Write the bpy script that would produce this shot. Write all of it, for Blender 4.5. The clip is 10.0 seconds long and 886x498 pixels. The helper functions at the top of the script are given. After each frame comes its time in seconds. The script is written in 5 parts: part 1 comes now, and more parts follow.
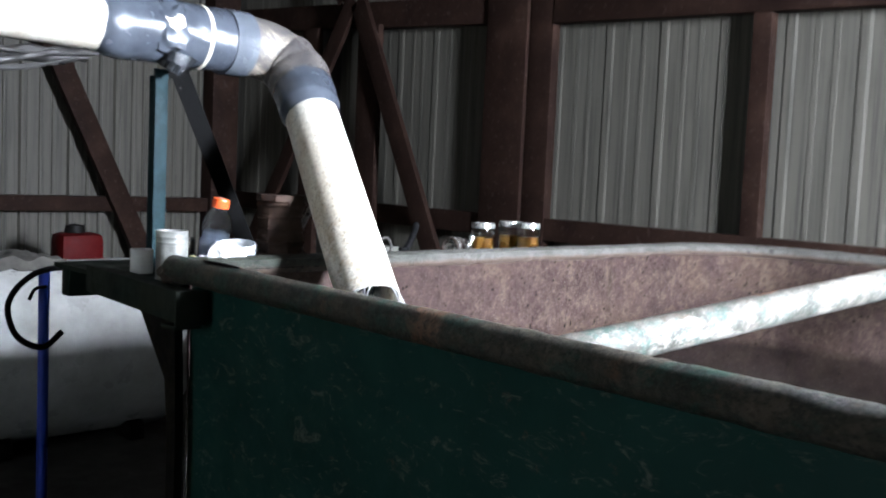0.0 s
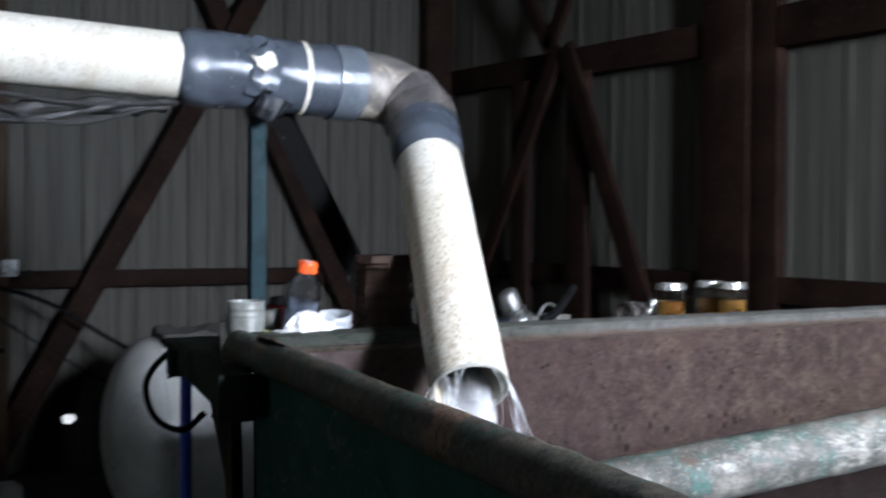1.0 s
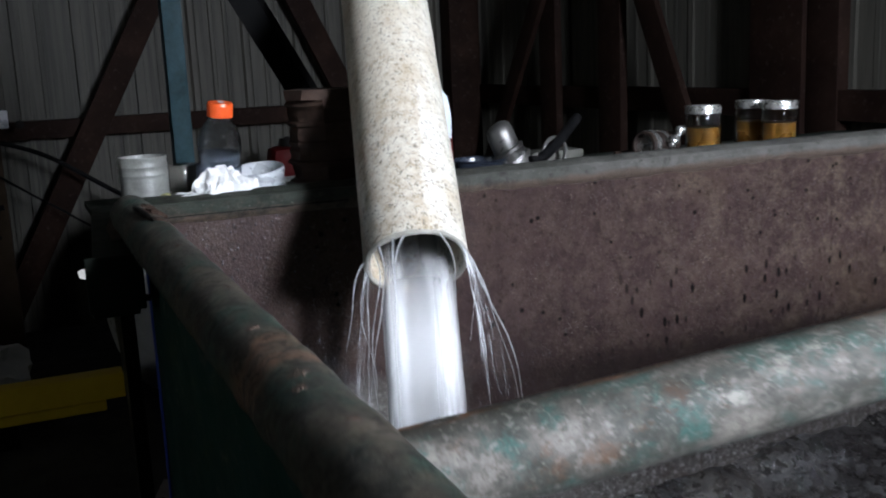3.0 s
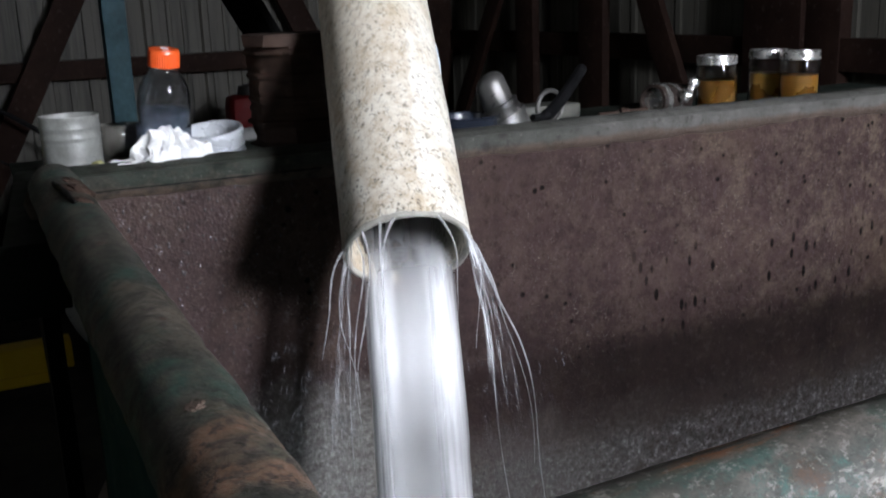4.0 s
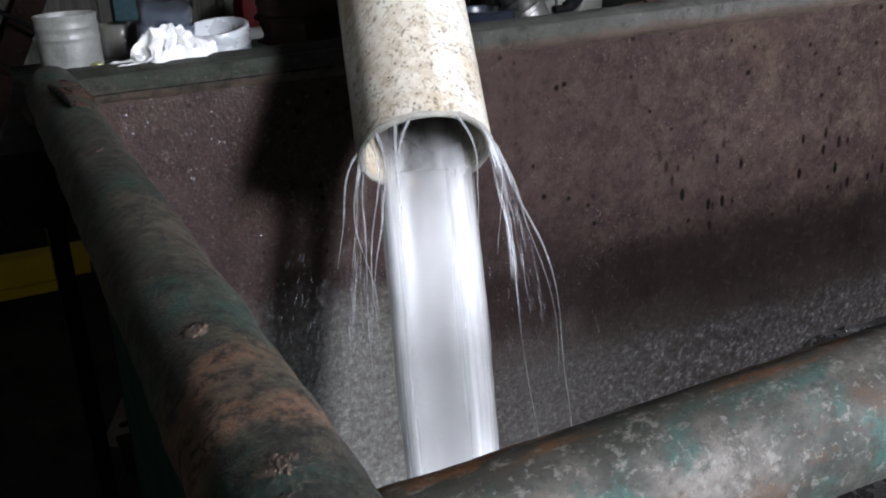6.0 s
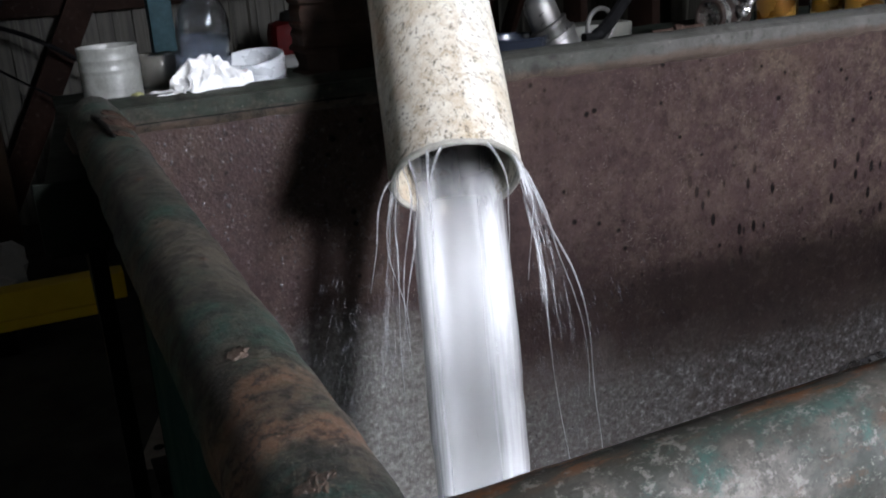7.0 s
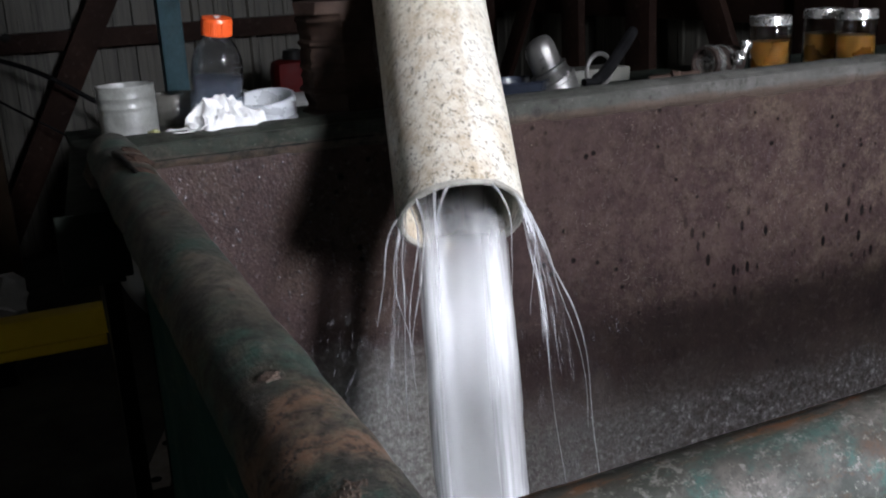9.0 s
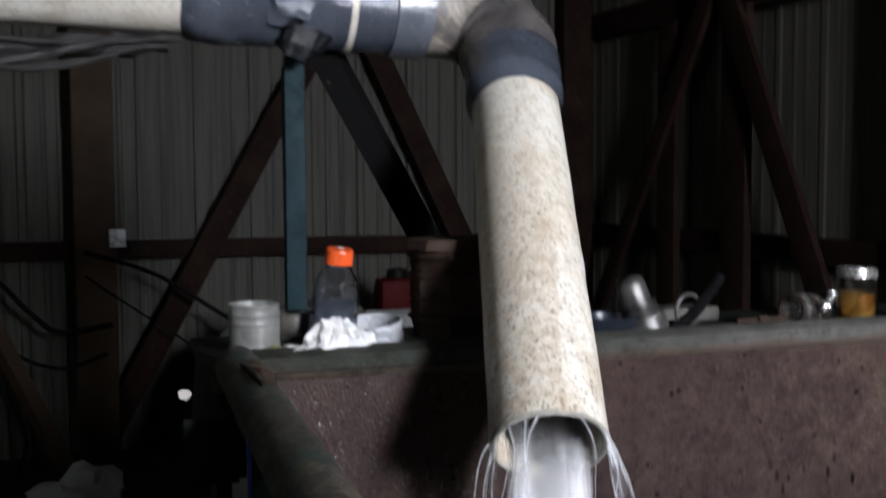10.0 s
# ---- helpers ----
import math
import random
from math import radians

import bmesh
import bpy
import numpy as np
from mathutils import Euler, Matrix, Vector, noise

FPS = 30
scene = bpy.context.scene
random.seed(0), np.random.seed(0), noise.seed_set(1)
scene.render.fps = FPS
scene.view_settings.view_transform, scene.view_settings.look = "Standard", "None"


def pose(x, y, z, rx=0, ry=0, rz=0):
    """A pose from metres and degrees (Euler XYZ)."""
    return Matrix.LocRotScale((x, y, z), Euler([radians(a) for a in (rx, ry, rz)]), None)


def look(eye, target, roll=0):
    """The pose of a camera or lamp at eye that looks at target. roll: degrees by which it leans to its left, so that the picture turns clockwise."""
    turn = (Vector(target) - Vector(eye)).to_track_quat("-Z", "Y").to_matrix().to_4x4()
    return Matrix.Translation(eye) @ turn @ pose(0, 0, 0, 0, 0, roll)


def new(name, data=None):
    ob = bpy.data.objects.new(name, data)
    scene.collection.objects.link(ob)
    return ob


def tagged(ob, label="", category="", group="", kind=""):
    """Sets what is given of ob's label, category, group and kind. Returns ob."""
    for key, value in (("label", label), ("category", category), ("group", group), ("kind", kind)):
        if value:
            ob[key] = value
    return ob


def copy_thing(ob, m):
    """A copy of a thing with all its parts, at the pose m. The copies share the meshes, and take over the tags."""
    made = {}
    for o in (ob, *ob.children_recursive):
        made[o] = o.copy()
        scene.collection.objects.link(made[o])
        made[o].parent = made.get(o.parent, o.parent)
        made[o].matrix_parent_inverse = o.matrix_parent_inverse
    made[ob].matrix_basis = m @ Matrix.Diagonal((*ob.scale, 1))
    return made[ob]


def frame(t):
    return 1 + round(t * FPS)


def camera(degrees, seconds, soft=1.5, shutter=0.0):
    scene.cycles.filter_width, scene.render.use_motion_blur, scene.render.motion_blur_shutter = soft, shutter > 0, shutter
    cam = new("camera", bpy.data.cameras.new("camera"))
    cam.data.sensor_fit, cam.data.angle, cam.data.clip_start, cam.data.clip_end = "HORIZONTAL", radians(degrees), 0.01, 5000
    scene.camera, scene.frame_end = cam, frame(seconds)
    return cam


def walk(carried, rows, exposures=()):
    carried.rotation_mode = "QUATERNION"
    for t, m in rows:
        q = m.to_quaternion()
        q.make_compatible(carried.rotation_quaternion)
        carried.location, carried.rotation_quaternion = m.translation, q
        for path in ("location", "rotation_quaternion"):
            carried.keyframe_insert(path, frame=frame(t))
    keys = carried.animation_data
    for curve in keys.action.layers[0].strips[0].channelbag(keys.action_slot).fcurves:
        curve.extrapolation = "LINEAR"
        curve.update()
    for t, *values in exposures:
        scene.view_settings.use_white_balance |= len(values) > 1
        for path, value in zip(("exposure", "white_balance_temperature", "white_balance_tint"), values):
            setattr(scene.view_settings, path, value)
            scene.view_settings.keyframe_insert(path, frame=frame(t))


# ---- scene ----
cam = camera(48.8, 10.0, 1.9, 0.5)
PATH = [
    (0, (-1.072, -2.037, 1.431), (0.287, -0.578, 1.271), 2.6),
    (0.1, (-1.014, -2.001, 1.429), (0.328, -0.53, 1.259), 1.6),
    (0.4, (-0.839, -1.893, 1.422), (0.416, -0.339, 1.355), -2.3),
    (0.5, (-0.781, -1.857, 1.42), (0.424, -0.261, 1.364), -2.9),
    (0.6, (-0.724, -1.85, 1.416), (0.43, -0.224, 1.348), -2.6),
    (0.9, (-0.555, -1.831, 1.406), (0.399, -0.078, 1.372), -0.3),
    (1, (-0.498, -1.824, 1.402), (0.41, -0.042, 1.365), 0.3),
    (1.1, (-0.467, -1.799, 1.401), (0.384, 0.01, 1.346), 0.1),
    (1.4, (-0.376, -1.723, 1.396), (0.541, 0.051, 1.304), 0.4),
    (1.5, (-0.345, -1.698, 1.395), (0.613, 0.054, 1.287), 0.6),
    (1.6, (-0.322, -1.682, 1.398), (0.654, 0.058, 1.262), 0.2),
    (1.8, (-0.277, -1.65, 1.404), (0.693, 0.095, 1.286), -0.5),
    (2, (-0.231, -1.618, 1.41), (0.677, 0.156, 1.239), -0.9),
    (2.2, (-0.207, -1.615, 1.405), (0.589, 0.195, 1.132), -1.4),
    (2.4, (-0.183, -1.612, 1.4), (0.537, 0.223, 1.072), -2.7),
    (2.5, (-0.171, -1.61, 1.397), (0.545, 0.228, 1.065), -3),
    (2.6, (-0.166, -1.589, 1.396), (0.623, 0.214, 1.039), -3.1),
    (2.9, (-0.149, -1.526, 1.391), (0.652, 0.269, 1.02), -2.4),
    (3, (-0.144, -1.505, 1.39), (0.636, 0.297, 1.008), -2.6),
    (3.1, (-0.136, -1.455, 1.391), (0.655, 0.313, 1.031), -2.9),
    (4.5, (-0.062, -1.24, 1.38), (0.772, 0.487, 0.814), -1.7),
    (5, (-0.06, -1.228, 1.378), (0.775, 0.491, 0.79), -1.8),
    (6.5, (-0.058, -1.203, 1.373), (0.686, 0.512, 0.662), -4),
    (7, (-0.064, -1.219, 1.38), (0.661, 0.535, 0.747), -3.9),
    (7.5, (-0.068, -1.232, 1.385), (0.69, 0.516, 0.776), -3.4),
    (8, (-0.076, -1.236, 1.385), (0.669, 0.52, 0.783), -3.4),
    (8.5, (-0.08, -1.245, 1.39), (0.696, 0.503, 0.807), -2.7),
    (9, (-0.089, -1.25, 1.391), (0.658, 0.519, 0.831), -3),
    (9.4, (-0.102, -1.26, 1.402), (0.654, 0.542, 0.986), -2),
    (9.5, (-0.105, -1.263, 1.405), (0.638, 0.554, 1.022), -1.6),
    (9.6, (-0.11, -1.28, 1.409), (0.617, 0.545, 1.057), -1.6),
    (9.9, (-0.127, -1.331, 1.421), (0.502, 0.557, 1.254), -1.2),
    (10, (-0.132, -1.348, 1.425), (0.479, 0.553, 1.305), -0.3),
]
EXPOSURES = [(0.0, 1.6, 6200, 10), (0.6, 0.8, 6050, 10), (1.2, 0.5, 6050, 10), (2.0, 0.15, 6100, 9), (2.5, 0.0, 6050, 8), (3.0, -0.15, 6250, 10), (4.5, -0.15, 6500, 12), (9.3, -0.25, 6550, 13), (10.0, -0.32, 6600, 13)]
walk(cam, [(t, look(eye, target, roll)) for t, eye, target, roll in PATH], EXPOSURES)

# ---- light ----
world = bpy.data.worlds.new("sky")
scene.world = world
world.use_nodes = True
wn = world.node_tree.nodes
sky = wn.new("ShaderNodeTexSky")
sky.sky_type, sky.sun_disc = "NISHITA", False
sky.sun_elevation, sky.sun_rotation = radians(42), radians(86)
world.node_tree.links.new(sky.outputs[0], wn["Background"].inputs[0])
wn["Background"].inputs[1].default_value = 0.12


def area_lamp(name, eye, target, width, height, watts, colour):
    data = bpy.data.lights.new(name, "AREA")
    data.shape, data.size, data.size_y, data.energy, data.color = "RECTANGLE", width, height, watts, colour
    ob = new(name, data)
    ob.matrix_world = look(eye, target)
    return ob


WINDOW = (1.16, -2.95, 2.05)      # centre of the high window behind the camera
FILL_OPENING = (-5.95, -1.75, 2.0)      # centre of an unseen opening, added for the fill lamp
area_lamp("window_light", (WINDOW[0], -3.50, 2.50), (WINDOW[0], 0, 2.50), 1.1, 1.30, 1200, (0.875, 0.925, 1.03))
area_lamp("fill_light", FILL_OPENING, (0, FILL_OPENING[1], FILL_OPENING[2]), 2.2, 2.2, 14.0, (1.0, 0.96, 0.90))

sun = new("sun", bpy.data.lights.new("sun", "SUN"))
sun.data.energy, sun.data.angle, sun.data.color = 3.5, radians(0.5), (1.0, 0.96, 0.9)
sun.matrix_world = look((9, 0.7, 8.1), (0, 0, 0))

# ---- materials ----


class Nodes:
    """A short way to write a node material."""

    def __init__(self, name):
        self.mat = bpy.data.materials.new(name)
        self.mat.use_nodes = True
        self.tree = self.mat.node_tree
        self.bsdf = self.tree.nodes["Principled BSDF"]
        self.out = self.tree.nodes["Material Output"]
        self.coord = self.tree.nodes.new("ShaderNodeTexCoord").outputs["Object"]

    def node(self, kind, **inputs):
        n = self.tree.nodes.new(kind)
        for key, value in inputs.items():
            self.link(value, n.inputs[key])
        return n

    def link(self, value, socket):
        if isinstance(value, bpy.types.NodeSocket):
            self.tree.links.new(value, socket)
        else:
            socket.default_value = value

    def scaled(self, sx, sy, sz):
        m = self.tree.nodes.new("ShaderNodeMapping")
        m.inputs["Scale"].default_value = (sx, sy, sz)
        self.tree.links.new(self.coord, m.inputs["Vector"])
        return m.outputs[0]

    def noise(self, scale, detail=4.0, rough=0.6, vec=None, distortion=0.0):
        n = self.node("ShaderNodeTexNoise", Scale=scale, Detail=detail, Roughness=rough, Distortion=distortion)
        self.tree.links.new(vec or self.coord, n.inputs["Vector"])
        return n.outputs["Fac"]

    def speck(self, scale, vec=None):
        n = self.node("ShaderNodeTexVoronoi", Scale=scale)
        self.tree.links.new(vec or self.coord, n.inputs["Vector"])
        return n.outputs["Distance"]

    def ramp(self, fac, *stops):
        """stops: (place, value or colour)."""
        n = self.tree.nodes.new("ShaderNodeValToRGB")
        els = n.color_ramp.elements
        while len(els) < len(stops):
            els.new(0.5)
        for el, (pos, col) in zip(els, stops):
            el.position = pos
            el.color = (*col, 1) if isinstance(col, tuple) else (col, col, col, 1)
        self.tree.links.new(fac, n.inputs[0])
        return n.outputs["Color"]

    def mix(self, fac, a, b):
        n = self.tree.nodes.new("ShaderNodeMix")
        n.data_type = "RGBA"
        self.link(fac, n.inputs[0])
        for v, i in ((a, 6), (b, 7)):
            self.link((*v, 1) if isinstance(v, tuple) else v, n.inputs[i])
        return n.outputs[2]

    def maths(self, op, a, b=0.0):
        n = self.tree.nodes.new("ShaderNodeMath")
        n.operation = op
        self.link(a, n.inputs[0])
        self.link(b, n.inputs[1])
        return n.outputs[0]

    def bump(self, height, strength, distance):
        n = self.node("ShaderNodeBump", Strength=strength, Distance=distance)
        self.tree.links.new(height, n.inputs["Height"])
        self.tree.links.new(n.outputs[0], self.bsdf.inputs["Normal"])

    def put(self, colour=None, rough=0.5, metal=0.0, **more):
        if colour is not None:
            self.link((*colour, 1) if isinstance(colour, tuple) else colour, self.bsdf.inputs["Base Color"])
        self.link(rough, self.bsdf.inputs["Roughness"])
        self.link(metal, self.bsdf.inputs["Metallic"])
        for key, value in more.items():
            self.link(value, self.bsdf.inputs[key.replace("_", " ")])
        return self.mat


def m_tank_inside():
    n = Nodes("wet_rusty_steel")
    xyz = n.node("ShaderNodeSeparateXYZ", Vector=n.coord).outputs
    big, mid, fine = n.noise(2.0, 6, 0.65), n.noise(19, 8, 0.78), n.noise(150, 4, 0.75)
    east = n.ramp(n.maths("ADD", n.maths("MULTIPLY", xyz["X"], 0.4), n.maths("MULTIPLY", n.noise(2.5, 5), 0.4)), (0.42, 0.25), (0.75, 1.0))
    col = n.ramp(big, (0.34, (0.0234, 0.0154, 0.0154)), (0.5, (0.0379, 0.0246, 0.0234)), (0.66, (0.0549, 0.0370, 0.0278)))
    col = n.mix(n.maths("MULTIPLY", n.ramp(mid, (0.47, 0.0), (0.62, 0.70)), east), col, (0.0870, 0.0655, 0.0475))
    col = n.mix(n.ramp(n.noise(48, 6, 0.8), (0.50, 0.0), (0.64, 0.7)), col, (0.0195, 0.0132, 0.0125))
    col = n.mix(n.maths("MULTIPLY", n.ramp(n.noise(75, 5, 0.8), (0.57, 0.0), (0.68, 0.7)), east), col, (0.1061, 0.0773, 0.0597))
    col = n.mix(n.maths("MULTIPLY", n.ramp(n.noise(250, 4, 0.8), (0.61, 0.0), (0.68, 0.75)), n.ramp(n.noise(7, 4), (0.42, 0.2), (0.58, 1.0))), col, (0.205, 0.180, 0.150))
    streak = n.noise(5, 6, 0.7, n.scaled(9, 9, 0.8))
    col = n.mix(n.ramp(streak, (0.56, 0.0), (0.74, 0.5)), col, (0.0255, 0.0182, 0.0173))
    pits = n.maths("ADD", n.speck(38), n.ramp(n.noise(9, 3), (0.44, 0.3), (0.56, 0.0)))
    col = n.mix(n.ramp(pits, (0.11, 0.95), (0.22, 0.0)), col, (0.0060, 0.0050, 0.0047))
    band = n.maths("MULTIPLY", n.ramp(xyz["Z"], (0.78, 0.0), (0.84, 1.0), (0.95, 1.0), (1.0, 0.0)), n.ramp(n.maths("MULTIPLY", xyz["X"], 0.5), (0.38, 0.0), (0.46, 1.0), (0.78, 1.0), (0.9, 0.0)))
    chips = n.maths("MULTIPLY", n.ramp(n.speck(52, n.scaled(1, 1, 0.42)), (0.18, 1.0), (0.27, 0.0)), n.maths("MULTIPLY", band, n.ramp(n.noise(6, 3), (0.45, 0.0), (0.50, 1.0))))
    col = n.mix(chips, col, (0.0060, 0.0050, 0.0047))
    seam = n.maths("SUBTRACT", xyz["X"], 1.62)
    col = n.mix(n.maths("MULTIPLY", n.ramp(n.maths("ABSOLUTE", n.maths("ADD", seam, n.maths("MULTIPLY", n.noise(6, 3), 0.02))), (0.004, 0.7), (0.016, 0.0)), n.ramp(n.noise(14, 3), (0.4, 0.2), (0.6, 1.0))), col, (0.0158, 0.0111, 0.0105))
    # Level dark band: waterline stain that also carries the spreader bar's shadow.
    tide_shade = n.ramp(n.maths("ADD", xyz["Z"], n.maths("MULTIPLY", n.noise(3, 5, 0.6), 0.035)), (0.828, 1.0), (0.872, 0.0))
    col = n.mix(n.maths("MULTIPLY", tide_shade, n.ramp(xyz["X"], (0.45, 0.0), (0.85, 0.82))), col, n.ramp(n.noise(12, 6, 0.75), (0.36, (0.0062, 0.0046, 0.0046)), (0.62, (0.0150, 0.0108, 0.0098))))
    edge = n.maths("MULTIPLY", n.noise(7, 6, 0.7), 0.22)
    crust = n.maths("MULTIPLY", n.ramp(n.maths("ADD", xyz["Z"], n.maths("MULTIPLY", n.noise(5, 6, 0.7), 0.13)), (0.712, 1.0), (0.745, 0.0)), n.ramp(n.noise(45, 6, 0.8), (0.40, 0.1), (0.56, 0.9)))
    col = n.mix(crust, col, n.ramp(n.noise(110, 4, 0.75), (0.38, (0.014, 0.013, 0.012)), (0.56, (0.046, 0.043, 0.041)), (0.68, (0.15, 0.147, 0.145))))
    # Grey deposit beside the stream, its colour also carrying the spray's pale haze.
    low = n.ramp(n.maths("ADD", xyz["Z"], edge), (0.90, 1.0), (1.24, 0.0))
    beside = n.ramp(n.maths("ADD", xyz["X"], edge), (0.50, 1.0), (0.66, 0.0))
    foot = n.ramp(n.maths("ADD", xyz["Z"], edge), (0.78, 1.0), (0.86, 0.0))
    splash_haze = n.maths("MULTIPLY", n.maths("MAXIMUM", n.maths("MULTIPLY", low, beside), n.maths("MULTIPLY", foot, n.ramp(n.maths("MULTIPLY", xyz["X"], 0.5), (0.30, 0.26), (0.48, 0.04)))), n.ramp(n.noise(90, 5, 0.75), (0.36, 0.5), (0.56, 1.0)))
    col = n.mix(splash_haze, col, n.ramp(n.noise(140, 4, 0.75), (0.38, (0.120, 0.115, 0.104)), (0.56, (0.195, 0.188, 0.172)), (0.70, (0.31, 0.30, 0.275))))
    n.bump(n.mix(0.35, fine, n.speck(240)), 0.45, 0.003)
    wet = n.ramp(n.maths("ADD", n.maths("MULTIPLY", xyz["X"], 0.8), n.maths("MULTIPLY", n.noise(3, 4), 0.5)), (0.42, 0.06), (0.66, 0.66))
    return n.put(col, n.mix(0.5, wet, n.ramp(fine, (0.35, 0.08), (0.65, 0.7))), 0.0, Specular_IOR_Level=n.maths("MULTIPLY", n.ramp(wet, (0.06, 1.0), (0.60, 0.10)), n.ramp(n.noise(70, 3, 0.6), (0.57, 0.08), (0.65, 0.55))))


def m_green_paint():
    n = Nodes("dark_green_painted_steel")
    col = n.mix(n.ramp(n.noise(3, 5), (0.35, 0.0), (0.7, 1.0)), (0.003, 0.022, 0.018), (0.008, 0.040, 0.032))
    scratch = n.noise(9, 7, 0.78, n.scaled(1, 1.6, 3.2), 1.2)
    col = n.mix(n.ramp(scratch, (0.56, 0.0), (0.66, 0.75)), col, (0.105, 0.108, 0.090))
    col = n.mix(n.ramp(n.noise(26, 5, 0.7), (0.63, 0.0), (0.74, 0.7)), col, (0.070, 0.048, 0.032))
    n.bump(n.noise(60, 4), 0.3, 0.002)
    return n.put(col, n.ramp(n.noise(8), (0.3, 0.5), (0.7, 0.75)), Specular_IOR_Level=0.18)


def m_rail():
    n = Nodes("rusty_green_pipe_rail")
    xyz = n.node("ShaderNodeSeparateXYZ", Vector=n.coord).outputs
    grain, pits = n.noise(330, 4, 0.8), n.noise(120, 6, 0.8)
    col = n.ramp(n.noise(13, 8, 0.72), (0.36, (0.010, 0.014, 0.009)), (0.47, (0.030, 0.029, 0.020)), (0.56, (0.068, 0.056, 0.040)), (0.68, (0.110, 0.088, 0.064)))
    col = n.mix(n.ramp(n.noise(11, 8, 0.74, n.scaled(1.2, 0.9, 1.2)), (0.50, 0.0), (0.57, 0.9)), col, (0.007, 0.045, 0.032))
    col = n.mix(n.ramp(n.noise(8, 8, 0.76, n.scaled(1, 1.3, 1)), (0.58, 0.0), (0.66, 0.75)), col, (0.140, 0.068, 0.034))
    spot = n.maths("MULTIPLY", n.ramp(n.maths("ABSOLUTE", n.maths("ADD", xyz["Y"], n.maths("ADD", 0.80, n.maths("MULTIPLY", n.noise(16, 5, 0.7), 0.13)))), (0.022, 1.0), (0.045, 0.0)), n.ramp(n.noise(34, 6, 0.75), (0.36, 0.2), (0.54, 1.0)))
    col = n.mix(n.maths("MULTIPLY", spot, 0.75), col, (0.200, 0.098, 0.054))
    col = n.mix(n.ramp(n.noise(30, 8, 0.78), (0.48, 0.0), (0.56, 0.85)), col, (0.014, 0.014, 0.010))
    col = n.mix(n.ramp(n.noise(44, 7, 0.78), (0.54, 0.0), (0.61, 0.6)), col, (0.100, 0.078, 0.054))
    col = n.mix(n.ramp(pits, (0.53, 0.0), (0.60, 0.85)), col, (0.006, 0.006, 0.005))
    col = n.mix(n.ramp(grain, (0.56, 0.0), (0.64, 0.55)), col, (0.170, 0.140, 0.104))
    col = n.mix(n.ramp(n.noise(420, 3, 0.8), (0.58, 0.0), (0.66, 0.8)), col, (0.006, 0.006, 0.005))
    n.bump(n.mix(0.5, n.noise(60, 8, 0.8), grain), 0.9, 0.006)
    return n.put(col, n.ramp(pits, (0.3, 0.34), (0.7, 0.62)))


def m_spreader():
    n = Nodes("worn_teal_painted_pipe")
    xyz = n.node("ShaderNodeSeparateXYZ", Vector=n.coord).outputs
    near = n.ramp(xyz["X"], (0.30, 1.0), (0.95, 0.35))
    base = n.noise(1.0, 7, 0.72, n.scaled(9, 12, 12), 0.3)
    col = n.ramp(base, (0.38, (0.028, 0.032, 0.026)), (0.46, (0.056, 0.058, 0.050)), (0.54, (0.100, 0.092, 0.080)), (0.62, (0.175, 0.160, 0.140)))
    col = n.mix(n.maths("MULTIPLY", n.ramp(n.noise(12, 7, 0.75), (0.515, 0.0), (0.59, 0.75)), near), col, (0.026, 0.084, 0.072))
    col = n.mix(n.ramp(n.noise(8, 7, 0.76, n.scaled(1, 1.7, 1.2)), (0.58, 0.0), (0.66, 0.55)), col, (0.096, 0.038, 0.014))
    rust = n.maths("MULTIPLY", n.ramp(n.noise(1.0, 6, 0.7, n.scaled(9, 40, 40)), (0.53, 0.0), (0.60, 0.9)), n.ramp(n.maths("ADD", n.maths("ADD", xyz["Y"], 1.0), n.maths("MULTIPLY", xyz["X"], 0.087)), (0.158, 0.0), (0.174, 1.0)))
    col = n.mix(n.ramp(n.noise(7, 7, 0.78, n.scaled(1, 2, 2)), (0.54, 0.0), (0.59, 0.75)), col, (0.235, 0.222, 0.196))
    # Shade on the bar's far upper side, painted in as broken dark colour.
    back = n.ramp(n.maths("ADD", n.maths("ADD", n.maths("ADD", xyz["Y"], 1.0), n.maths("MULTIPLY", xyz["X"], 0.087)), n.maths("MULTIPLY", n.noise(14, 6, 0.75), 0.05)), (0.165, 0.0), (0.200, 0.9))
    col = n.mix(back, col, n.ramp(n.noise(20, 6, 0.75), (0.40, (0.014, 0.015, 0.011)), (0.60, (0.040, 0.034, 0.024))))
    col = n.mix(rust, col, (0.175, 0.062, 0.016))
    col = n.mix(n.ramp(n.noise(36, 8, 0.8), (0.50, 0.0), (0.58, 0.6)), col, (0.040, 0.037, 0.031))
    col = n.mix(n.ramp(n.noise(120, 4, 0.78), (0.55, 0.0), (0.64, 0.55)), col, (0.20, 0.19, 0.168))
    col = n.mix(n.ramp(n.noise(210, 4, 0.8), (0.55, 0.0), (0.63, 0.6)), col, (0.030, 0.028, 0.024))
    n.bump(n.mix(0.5, n.noise(80, 8, 0.78), n.noise(280, 3)), 0.35, 0.002)
    return n.put(col, n.ramp(n.noise(20), (0.3, 0.52), (0.7, 0.78)), Specular_IOR_Level=0.25)


